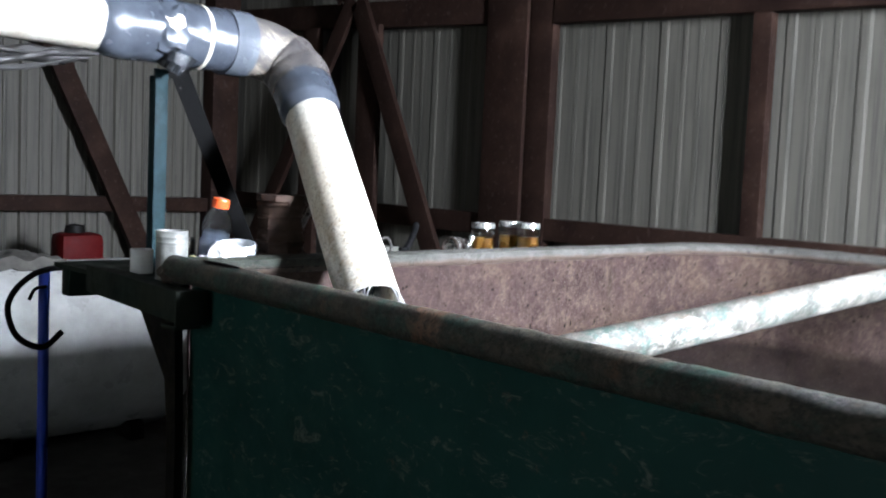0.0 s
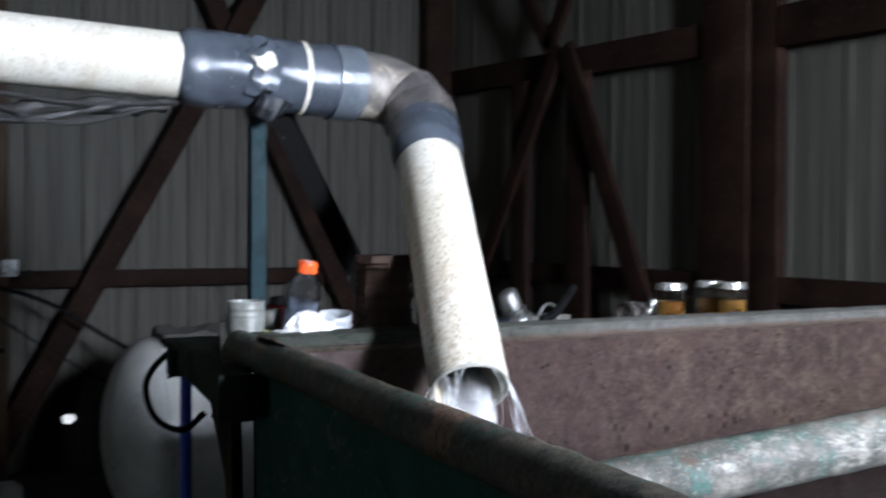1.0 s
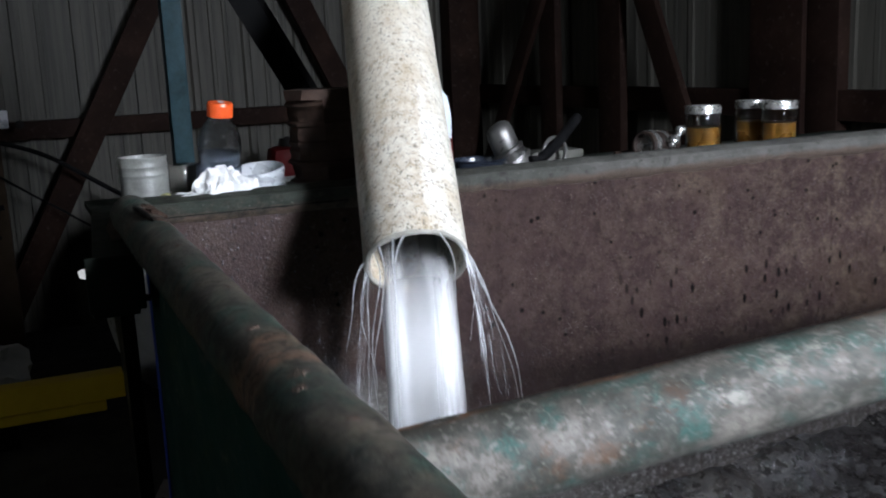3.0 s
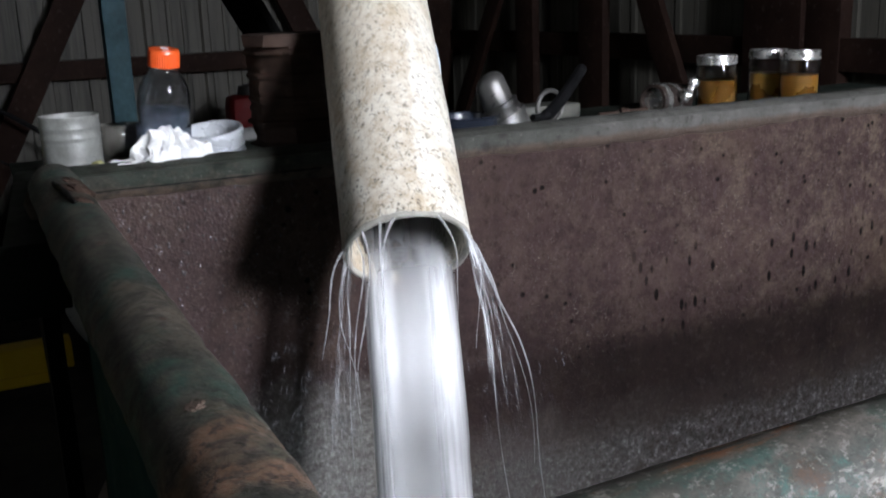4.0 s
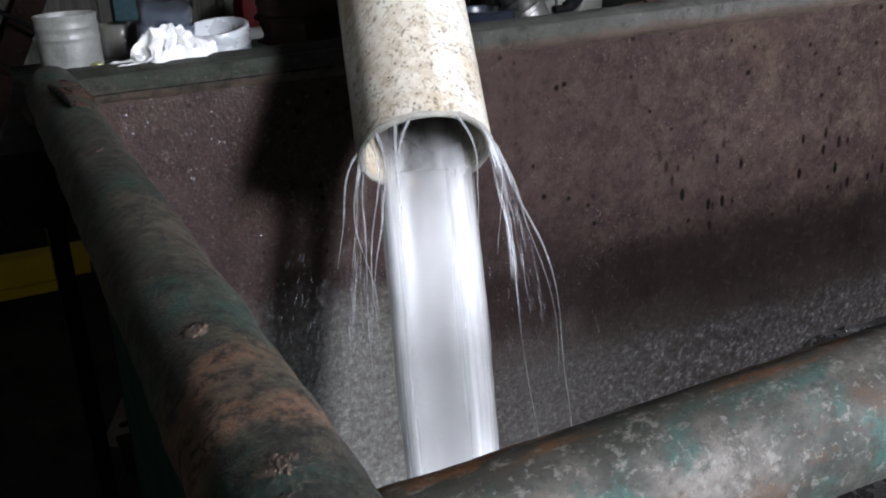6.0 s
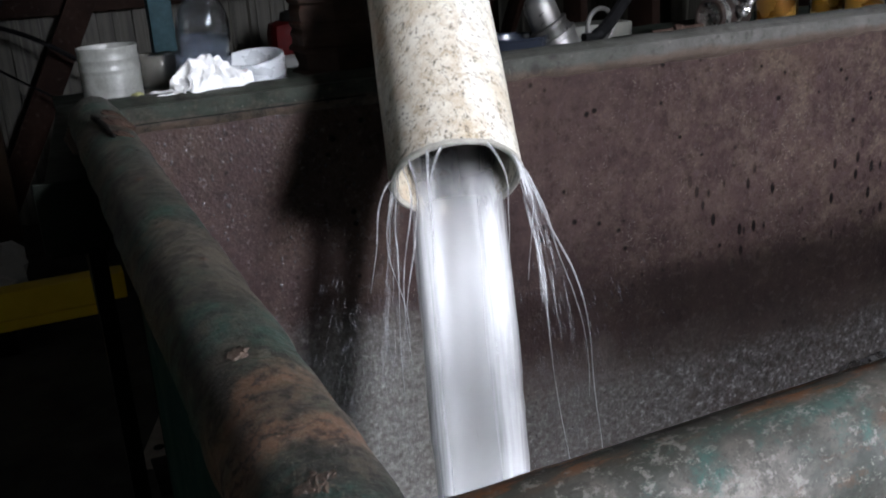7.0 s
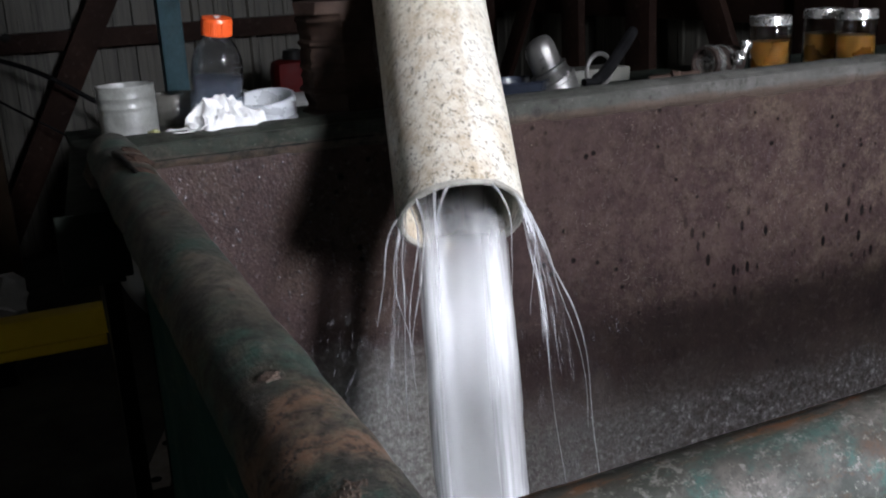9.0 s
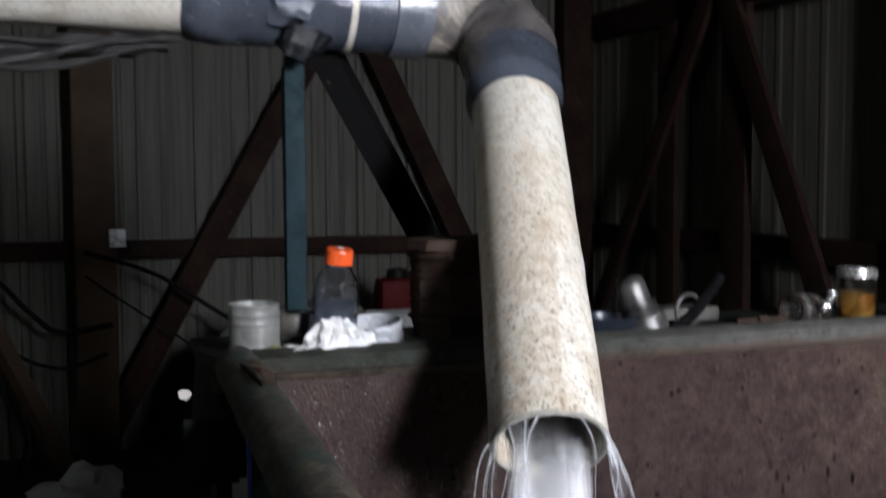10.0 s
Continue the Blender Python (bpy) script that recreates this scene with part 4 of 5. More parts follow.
part("coupling", sweep([run(0.165), run(0.168), run(0.235), run(0.238)], [R + 0.008, R + 0.017, R + 0.017, R + 0.008], 44, True), COUPLING, pipe, "dark grey coupling")
part("taped_joint", sweep(line(run(0.236), run(0.60), 40), [R + 0.0125] * 37 + [R + 0.010, R + 0.006, R - 0.002], 44, False, wobble=0.0035, freq=16), WRAP, pipe, "black tape wrapped over the joint")
part("white_band", sweep(line(run(0.306), run(0.317), 3), R + 0.0142, 44, True, wobble=0.001, freq=20), PVC_CLEAN, pipe, "thin white strap")
part("elbow_tape", sweep(arc[:13], [R + 0.0125 + 0.0022 * ((k // 3) % 2) for k in range(13)], 40, False, wobble=0.003, freq=22), m_plain("dull_brown_grey_tape", (0.050, 0.046, 0.046), (0.125, 0.112, 0.102), 11, 0.3, 0.0, 0.6), pipe, "grey tape wound round the elbow in ridges")
part("tee_lump", sweep([run(0.40) + Vector((0, -0.040, -0.062)), run(0.41) + Vector((0.004, -0.040, -0.085)), run(0.412) + Vector((0, -0.035, -0.10))], [0.045, 0.04, 0.022], 28, True, wobble=0.022, freq=30, flat=1.3), BIN_PLASTIC, pipe, "crumpled black plastic under the tee")
part("wrap_bulge", lump(0.055, 4.4, 0.42), WRAP, pipe, "crinkled tape over the tee", at=Matrix.Translation(run(0.425) + Vector((0, -0.068, 0.010))) @ pose(0, 0, 0, 78, 0, 0))
# Black lump stands in for the shade inside the slit.
part("tee_gap_shade", lump(0.030, 2.2, 0.35), BIN_PLASTIC, pipe, "black lump standing in for the shaded slit below the white spot", at=Matrix.Translation(run(0.415) + Vector((0, -0.076, -0.022))) @ pose(0, 0, 0, 100, 0, 0))
# White lump stands in for the bright highlight on the wrap.
part("tee_highlight", lump(0.024, 5.1, 0.4), PVC_CLEAN, pipe, "white spot standing in for a highlight on the wrap", at=Matrix.Translation(run(0.418) + Vector((0.0, -0.084, 0.022))) @ pose(0, 0, 0, 72, 0, 0))
part("upper_pipe", sweep(line(run(0.59), run(6.42), 80), R, 48, True, wobble=0.0006, freq=12), PVC_CLEAN, pipe, "cream pipe with a brown scuff")
part("thick_cable", sweep(smooth_path([run(0.62) + Vector((0, 0, -0.09)), run(0.85) + Vector((0, -0.01, -0.115)), run(1.1) + Vector((0, 0, -0.14)), run(1.5) + Vector((0, 0, -0.10))], 12), 0.018, 12, True, wobble=0.008, freq=30), CABLE, pipe, "black cables strapped under the pipe")
for k, (z, sag) in enumerate(((-0.085, 0.02), (-0.10, 0.05), (-0.12, 0.03))):
    part("loose_wire", sweep(smooth_path([run(0.60 + 0.05 * k) + Vector((0, -0.03, z)), run(0.80 + 0.04 * k) + Vector((0, -0.035, z - sag)), run(1.05) + Vector((0, -0.03, z - 0.01)), run(1.4) + Vector((0, -0.02, z - sag))], 12), 0.005, 8, True, wobble=0.001, freq=40), CABLE, pipe)
part("thin_cable", sweep(smooth_path([run(0.70) + Vector((0, -0.03, -0.095)), run(0.95) + Vector((0, -0.03, -0.15)), run(1.3) + Vector((0, -0.02, -0.15)), run(1.6) + Vector((0, 0, -0.10))], 12), 0.009, 10, True, wobble=0.004, freq=30), CABLE, pipe)

stand = thing("pipe_stand", pose(0.155, 0.412, TABLE), "faded blue flat steel bar holding up the pipe", "stand")
part("bar", box(-0.018, 0.018, -0.006, 0.006, 0, RUN_Z - R - 0.012 - TABLE, 0.001), BLUE_BAR, stand)
part("bar_edge", box(-0.018, -0.012, 0.0062, 0.03, 0, RUN_Z - R - 0.03 - TABLE, 0.001), BLUE_BAR, stand)
part("foot", box(-0.05, 0.05, -0.03, 0.04, 0, 0.006, 0.001), DARK_STEEL, stand)

brace = thing("pipe_brace", pose(0, 0, 0), "sooty black angle brace propping the pipe", "brace")
BR0, BR1 = Vector((0.560, 0.585, TABLE)), run(0.34) + Vector((0, 0.05, -0.080))
part("angle_bar", sweep(line(BR0, BR1, 20), 0.037, 4, flat=0.85, wobble=0.001), m_sooty(), brace, "sooty black bar with pale smears")
part("foot_plate", box(0.50, 0.62, 0.545, 0.625, TABLE, TABLE + 0.008, 0.001), DARK_STEEL, brace)
part("top_pad", sweep(line(BR1 - (BR1 - BR0).normalized() * 0.012, BR1 + (BR1 - BR0).normalized() * 0.006, 3), 0.046, 4, True, flat=0.85), DARK_STEEL, brace)
post = thing("rusty_post", pose(0, 0, 0), "short rusty flaking steel post on the tank rim", "post")
part("socket", sweep(line((0.345, 0.107, RIM - 0.004), (0.343, 0.106, 1.335), 40), [0.058 + 0.004 * (k % 9 < 2) for k in range(40)], 8, True, wobble=0.008, freq=26, flat=1.1), RUSTY, post, "rusty flaking socket")
part("collar_plate", sweep(line((0.345, 0.107, 1.334), (0.345, 0.107, 1.350), 3), 0.066, 10, True, wobble=0.006, freq=30, flat=1.1), RUSTY, post)
part("clamp_screw", sweep(line((0.397, 0.10, 1.25), (0.42, 0.08, 1.32), 4), 0.008, 8), CAST_METAL, post)

# ---- falling water ----
water = thing("water_stream", Matrix.Translation(END), "white stream of water pouring from the pipe", "water")
G = Vector((0, 0, -9.81))
SIDE = UP.cross(Vector((0, 0, 1))).normalized()
TOPV = SIDE.cross(UP).normalized()


def fall(start, vel, n, until, wander=0.0, seed=0.0):
    """Points of a falling strand, in the stream's own space, down to the height 'until'."""
    b, c = vel.z, start.z - until
    t_end = (b + math.sqrt(b * b + 2 * 9.81 * c)) / 9.81
    out = []
    for k in range(n):
        t = t_end * k / (n - 1)
        p = start + vel * t + G * (0.5 * t * t)
        if wander:
            p += Vector((noise.noise(Vector((seed, t * 9, 0))), noise.noise(Vector((seed, t * 9, 7))), 0)) * wander * min(1, t * 8)
        out.append(p)
    return out


FLOW = -UP * 0.95
LAND = -0.62


def core(off, r0, r1, v, mat, flat, seed):
    pts = fall(SIDE * off[0] + TOPV * off[1] + UP * 0.10, FLOW + v, 60, LAND, 0.005, seed)
    return part("stream_core", sweep(pts, [r0 + (r1 - r0) * k / 59 for k in range(60)], 32, True, wobble=0.004, freq=7, flat=flat, uv=True), mat, water)


# Two white columns stand in for the highlights along the stream's sides.
for off, r0, r1, drift, seed in (((-0.030, -0.026), 0.013, 0.010, -0.02, 1.0), ((0.027, -0.022), 0.018, 0.015, 0.02, 2.0)):
    core(off, r0, r1, SIDE * drift, WATER_CORE, 1.0, seed)
    core(off, r0 * 1.25, r1 * 1.3, SIDE * drift, WATER_VEIL, 1.0, seed)
    core(off, r0 * 1.5, r1 * 1.6, SIDE * drift, WATER_VEIL, 1.0, seed)
core((0.0, -0.036), 0.020, 0.015, Vector((0, 0, 0)), WATER_SHEET, 1.75, 3.0)
core((0.0, -0.018), 0.026, 0.024, Vector((0, 0, 0)), WATER_BODY, 1.45, 5.0)
STRANDS = ((188, 0.09, 0.25, 0.28, 3.6), (172, 0.22, 0.20, 0.18, 4.2), (164, 0.04, 0.15, 0.40, 2.2),
           (118, 0.0, 0.40, 0.15, 4.2), (104, -0.05, 0.30, 0.15, 4.6), (138, 0.05, 0.35, 0.20, 3.8), (148, 0.02, 0.28, 0.30, 3.4), (66, 0.08, 0.35, 0.16, 4.2),
           (7, 0.31, 0.30, 0.60, 3.6), (12, 0.27, 0.28, 0.40, 2.6), (352, 0.15, 0.55, 0.60, 2.2), (30, 0.10, 0.35, 0.16, 2.6))
for k, (deg, out, along, share, w) in enumerate(STRANDS):
    a = radians(deg)
    ray = SIDE * math.cos(a) + TOPV * math.sin(a)
    n = 70
    sway = SIDE * {118: -0.02, 104: -0.17, 138: 0.02, 66: 0.10}.get(deg, 0.0)
    pts = fall(ray * (R - 0.003), FLOW * along + ray * out + sway, n, LAND * share, 0.026, k)
    drip = 40 < deg < 130
    beads = [1.0 if drip else max(0.15, 0.75 + 0.9 * noise.noise(Vector((k * 3.7, i * 0.09, 0)))) for i in range(n)]
    part("water_strand", sweep(pts, [0.00044 * w * b * (1 - i / n) ** (1.6 if drip else 0.8) + 0.00015 for i, b in enumerate(beads)], 6, True, uv=True), WATER_STRAND, water)


def film(deg0, deg1, out, along, height):
    """A fan of water falling from a stretch of the lip."""
    bm = bmesh.new()
    layer = bm.loops.layers.uv.verify()
    nu, nv = 24, 26
    g = []
    for i in range(nu + 1):
        a = radians(deg0 + (deg1 - deg0) * i / nu)
        ray = SIDE * math.cos(a) + TOPV * math.sin(a)
        reach = height * (0.75 + 0.5 * noise.noise(Vector((i * 0.35, deg0, 0))))
        g.append([bm.verts.new(p) for p in fall(ray * (R - 0.003), FLOW * along + ray * (out * (0.7 + 0.6 * i / nu)), nv + 1, -reach + (ray * R).z, 0.010, deg0 + i * 0.06)])
    for i in range(nu):
        for j in range(nv):
            f = bm.faces.new((g[i][j], g[i + 1][j], g[i + 1][j + 1], g[i][j + 1]))
            for lp, (u, v) in zip(f.loops, ((i, j), (i + 1, j), (i + 1, j + 1), (i, j + 1))):
                lp[layer].uv = (u / nu + deg0, v / nv)
    return bm


part("water_film", film(40, -6, 0.25, 0.32, 0.30), WATER_FILM, water, "torn film of water at the lip")
part("water_film", film(152, 200, 0.10, 0.24, 0.22), WATER_FILM, water, "torn film of water at the lip")


def drops(count):
    bm = bmesh.new()
    r2 = random.Random(9)
    for _ in range(count):
        a = radians(r2.choice((r2.gauss(195, 30), r2.gauss(195, 30), r2.gauss(195, 30), r2.gauss(0, 25))))
        st = SIDE * math.cos(a) * R + TOPV * math.sin(a) * R
        vel = FLOW * r2.uniform(0.1, 0.9) + (SIDE * math.cos(a) + TOPV * math.sin(a)) * abs(r2.gauss(0.0, 0.42)) + Vector((r2.gauss(0, 0.1), r2.gauss(0, 0.1), 0))
        t = 0.12 + 0.26 * r2.uniform(0.0, 1.0) ** 0.6
        p = st + vel * t + G * (0.5 * t * t)
        v = vel + G * t
        ln, w = v.length * r2.uniform(0.001, 0.005), r2.uniform(0.00012, 0.00028)
        d = v.normalized()
        s, u = d.orthogonal().normalized(), None
        u = d.cross(s)
        tip, tail = bm.verts.new(p + d * ln), bm.verts.new(p - d * ln)
        mid = [bm.verts.new(p + s * w * math.cos(q) + u * w * math.sin(q)) for q in (0, 2.1, 4.2)]
        for i in range(3):
            bm.faces.new((tip, mid[i], mid[(i + 1) % 3]))
            bm.faces.new((tail, mid[(i + 1) % 3], mid[i]))
    return bm


spray = part("water_spray", drops(9000), DROPS, at=Matrix.Translation(END))
tagged(spray, "fine drops of water flung round the stream", "water spray", kind="stuff")

def streaks(count):
    """Flung drops drawn out into short falling threads on both sides of the stream."""
    bm = bmesh.new()
    r3 = random.Random(21)
    for _ in range(count):
        left = r3.random() < 0.75
        a = radians(r3.gauss(186, 22) if left else r3.gauss(6, 18))
        ray = SIDE * math.cos(a) + TOPV * math.sin(a)
        vel = FLOW * r3.uniform(0.15, 0.6) + ray * abs(r3.gauss(0.06, 0.14))
        t = 0.10 + 0.24 * r3.random()
        p = ray * R + vel * t + G * (0.5 * t * t)
        v = vel + G * t
        ln, w = v.length * r3.uniform(0.004, 0.013), r3.uniform(0.0003, 0.0009)
        d = v.normalized()
        s = d.orthogonal().normalized()
        u = d.cross(s)
        tip, tail = bm.verts.new(p + d * ln), bm.verts.new(p - d * ln)
        mid = [bm.verts.new(p + d * ln * 0.3 + s * w * math.cos(q) + u * w * math.sin(q)) for q in (0, 1.57, 3.14, 4.71)]
        for i in range(4):
            bm.faces.new((tip, mid[i], mid[(i + 1) % 4]))
            bm.faces.new((tail, mid[(i + 1) % 4], mid[i]))
    return bm


threads = part("water_threads", streaks(110), m_drop(0.07), at=Matrix.Translation(END))
tagged(threads, "short falling threads of water beside the stream", "water spray", kind="stuff")


def beads(count):
    """Drops clinging to the far wall near the corner and along its foot."""
    bm = bmesh.new()
    r4 = random.Random(33)
    for k in range(count):
        if k % 2:
            x, z = 0.05 + 0.42 * r4.random() ** 1.3, 0.86 + 0.31 * r4.random() ** 0.6
        else:
            x, z = 0.45 + 1.0 * r4.random(), 0.585 + 0.09 * r4.random()
        r = r4.choice((0.0008, 0.0010, 0.0013, 0.0019))
        wall = 0.006 * noise.fractal(Vector((x, 0, z)) * 2.2, 0.9, 2.0, 4)
        bmesh.ops.create_icosphere(bm, subdivisions=1, radius=r, matrix=Matrix.LocRotScale((x, wall - 0.0006, z), None, (1.0, 0.7, r4.uniform(1.0, 2.0))))
    return bm


drip = part("wall_drops", beads(620), m_wet_bead())
tagged(drip, "clear drops clinging to the wet rusty wall", "water drops", kind="stuff")

# ---- things on the table and rim ----


def bottle(x, y):
    b = thing("drink_bottle", pose(x, y, TABLE + 0.004, 9, 4, 0) @ Matrix.Diagonal((1.0, 1.0, 1.03, 1)), "clear plastic drink bottle with an orange cap", "bottle")
    prof = [(0.0, 0.004), (0.024, 0.0), (0.033, 0.004), (0.036, 0.014), (0.036, 0.050), (0.033, 0.056), (0.033, 0.066), (0.036, 0.074), (0.036, 0.094), (0.0335, 0.102), (0.034, 0.110),
            (0.0362, 0.120), (0.0364, 0.130), (0.0352, 0.142), (0.032, 0.153), (0.0265, 0.163), (0.0205, 0.170), (0.0185, 0.175), (0.0185, 0.190)]
    inner = [(max(0.0, r - 0.0012), z) for r, z in prof[::-1]]
    body = lathe(prof + inner, 66)
    for v in body.verts:
        grip = math.exp(-((v.co.z - 0.136) / 0.018) ** 2) + 0.8 * math.exp(-((v.co.z - 0.062) / 0.020) ** 2)
        v.co.xy *= 1 - 0.045 * grip * (0.5 + 0.5 * math.cos(6 * math.atan2(v.co.y, v.co.x)))
    part("bottle_body", body, CLEAR, b)
    part("liquid", lathe([(0.0, 0.006), (0.030, 0.008), (0.0330, 0.016), (0.0325, 0.046), (0.0295, 0.056), (0.0295, 0.066), (0.0325, 0.075), (0.0335, 0.092), (0.0312, 0.102), (0.0316, 0.110), (0.0324, 0.119), (0.0, 0.1195)], 40), m_plain("pale_blue_drink", (0.62, 0.71, 0.84), (0.80, 0.86, 0.95), 26, 0.13, 0.0, 0.5, Transmission_Weight=0.80, IOR=1.33), b, "pale watery drink")
    part("label_film", lathe([(0.0368, 0.050), (0.0370, 0.052), (0.0370, 0.098), (0.0368, 0.100)], 44), m_plain("clear_blue_label_film", (0.56, 0.64, 0.78), (0.76, 0.82, 0.92), 60, 0.14, 0.0, 0.3, Transmission_Weight=0.90), b, "clear bluish label film")
    part("label_panel", sweep([(0.0376 * math.cos(a), 0.0376 * math.sin(a), 0.082) for a in [radians(-112 + 2.5 * k) for k in range(17)]], [0.0004] * 17, 4, flat=22.0), m_plain("printed_pale_label", (0.20, 0.23, 0.27), (0.44, 0.47, 0.50), 90, 0.3), b, "small pale printed panel")
    ribs = bmesh.new()
    seg = 80
    rows = [[ribs.verts.new(((0.0202 + (0.0006 if k % 2 else 0)) * math.cos(2 * math.pi * k / seg), (0.0202 + (0.0006 if k % 2 else 0)) * math.sin(2 * math.pi * k / seg), z)) for k in range(seg)] for z in (0.178, 0.196)]
    for k in range(seg):
        j = (k + 1) % seg
        ribs.faces.new((rows[0][k], rows[0][j], rows[1][j], rows[1][k]))
    lathe([(0.0208, 0.196), (0.0195, 0.200), (0.0, 0.2005)], seg, ribs)
    lathe([(0.0208, 0.178), (0.019, 0.1775)], seg, ribs)
    cap = part("cap", ribs, ORANGE, b, "orange ribbed cap")
    part("cap_mark", box(-0.004, 0.005, -0.007, 0.007, 0.2008, 0.2012), PAPER, cap, "small pale mark on the cap")
    return b


bottle(0.158, 0.142)


jug = thing("white_bottle", pose(0.552, 0.125, TABLE), "pale blue-white plastic bottle with a red label", "bottle")
part("bottle_body", lathe([(0.0, 0.0), (0.030, 0.0), (0.034, 0.005), (0.035, 0.02)] + [(0.035 - (0.0012 if k % 2 else 0), 0.02 + 0.008 * k) for k in range(1, 17)] + [(0.034, 0.165), (0.029, 0.192), (0.019, 0.208), (0.0, 0.214)], 40), m_plain("pale_blue_plastic", (0.62, 0.70, 0.78), (0.72, 0.79, 0.85), 10, 0.35, 0.0, 0.05), jug)
part("label", lathe([(0.0352, 0.05), (0.0356, 0.052), (0.0356, 0.118), (0.0352, 0.12)], 40), RED, jug, "red label band")


def tub(name, x, y, z, r, h, material, label, liquid=0.0):
    t = thing(name, pose(x, y, z), label, "container")
    prof = [(0.0, 0.0), (r * 0.94, 0.0), (r * 0.98, 0.005), (r * 0.985, h * 0.10), (r * 0.965, h * 0.13), (r * 0.97, h * 0.74), (r * 0.965, h * 0.76), (r * 0.99, h * 0.775), (r * 0.992, h * 0.79), (r * 0.965, h * 0.81),
            (r * 0.965, h * 0.86), (r * 0.99, h * 0.875), (r * 0.992, h * 0.89), (r * 0.965, h * 0.91), (r * 0.965, h * 0.965), (r * 0.985, h * 0.98), (r * 0.98, h)]
    part("tub_body", lathe(prof + [(q - 0.0025, max(z2, 0.0025)) for q, z2 in prof[::-1][:-1]] + [(0.0, 0.0025)], 44), material, t)
    if liquid:
        part("liquid", lathe([(0.0, 0.003), (r * 0.92, 0.004), (r * 0.925, liquid), (0.0, liquid)], 36), FROSTED, t, "cloudy liquid at the bottom")
    return t


tub("plastic_tub", 0.042, 0.112, TABLE, 0.0385, 0.129, FROSTED, "cloudy white plastic tub, open, on the table", 0.075)
tub("glass_pot", 0.112, 0.190, TABLE, 0.030, 0.104, m_plain("smoky_glass", (0.20, 0.19, 0.165), (0.34, 0.33, 0.29), 10, 0.12, 0.0, 0.1, Transmission_Weight=0.7), "small smoky open glass pot on the table", 0.06)
ring = thing("plastic_ring", pose(0.236, 0.128, TABLE + 0.010, 8, -6, 0) @ Matrix.Diagonal((1.0, 1.0, 0.86, 1)), "pale grey threaded plastic pipe collar", "pipe fitting")
prof = [(0.0405, 0.0), (0.043, 0.002)] + [(0.0408 + (0.0026 if k % 2 else 0), 0.010 + k * 0.0056) for k in range(13)] + [(0.0435, 0.088), (0.0435, 0.0985), (0.0425, 0.1), (0.0395, 0.1), (0.039, 0.09), (0.039, 0.0), (0.0405, 0.0)]
part("collar", lathe(prof, 48), GREY_PLASTIC, ring)


def crumple():
    """A sheet of paper towel, squeezed into a creased heap."""
    bm = bmesh.new()
    nx, ny = 60, 40
    ridge = lambda v: 1 - 2.2 * abs(noise.noise(v))
    g = []
    for i in range(nx + 1):
        row = []
        for j in range(ny + 1):
            u, v = 2 * i / nx - 1, 2 * j / ny - 1
            r2 = min(1.0, u * u + v * v * 0.9)
            m = (1 - r2) ** 0.45
            p = Vector((u * 1.5, v * 1.1, 0.3))
            z = 0.026 * m * (0.68 + 0.46 * ridge(p * 1.3)) + 0.010 * m * ridge(p * 2.6) + 0.006 * m * ridge(p * 5.2) + 0.003
            dx, dy = 0.012 * noise.noise(p * 2.2 + Vector((9, 0, 0))), 0.012 * noise.noise(p * 2.2 + Vector((0, 9, 0)))
            row.append(bm.verts.new((u * 0.056 + dx, v * 0.036 + dy, z - 0.016 * r2 ** 3)))
        g.append(row)
    for i in range(nx):
        for j in range(ny):
            bm.faces.new((g[i][j], g[i + 1][j], g[i + 1][j + 1], g[i][j + 1]))
    return bm


towel = part("paper_towel", mesh_of("paper_towel", crumple(), True, 7), PAPER, at=pose(0.158, 0.055, RIM - 0.004, 0, 0, 6))
tagged(towel, "crumpled white paper towel lying on the tank rim", "paper towel")
towel_flap = part("towel_flap", plate((-0.088, -0.03, 0.003), (0.060, 0.0, 0.006), (0, 0.03, 0.0), 14, 8, 0.0015, 0.006, 45), PAPER, towel)
scrap = part("green_scrap", lump(0.008, 6.0, 0.4), LEAF, at=pose(0.064, 0.052, RIM + 0.001))
tagged(scrap, "small yellow-green scrap on the rim", "scrap")
tub("low_pot", 0.081, 0.35, TABLE, 0.030, 0.062, PAPER, "low cream plastic pot behind the tub")
bit = part("white_scrap", lump(0.009, 8.0, 0.6), PAPER, at=pose(-0.003, 0.30, 1.137))
tagged(bit, "small white scrap on the table", "scrap")


def jar(x, y, amber=0.078):
    j = thing("glass_jar", pose(x, y, TABLE - 0.0), "glass jar with tin lid and amber liquid", "jar", "jars on the table")
    r, h = 0.041, 0.126
    prof = [(0.0, 0.003), (0.03, 0.0), (0.038, 0.003), (r, 0.012), (r, 0.098), (0.0385, 0.108), (0.037, 0.112), (0.037, h)]
    part("jar_body", lathe(prof + [(max(0, q - 0.0025), z + (0.003 if z < 0.02 else 0)) for q, z in prof[::-1]], 40), JAR_GLASS, j)
    part("liquid", lathe([(0.0, 0.0065), (0.034, 0.008), (r - 0.0032, 0.016), (r - 0.0032, amber), (0.0, amber)], 36), AMBER, j, "cloudy amber liquid")
    lid = part("lid", lathe([(0.0395, 0.110), (0.0412, 0.111), (0.0405, 0.115), (0.0412, 0.118), (0.0405, 0.121), (0.0412, 0.125), (0.0405, 0.128), (0.034, 0.128), (0.033, 0.127), (0.0, 0.127)], 48), LID, j, "bright tin screw lid")
    return j


J0 = jar(1.323, 0.335)
copy_thing(J0, pose(1.517, 0.392, TABLE, 0, 0, 40))
copy_thing(J0, pose(1.520, 0.302, TABLE, 0, 0, 110))

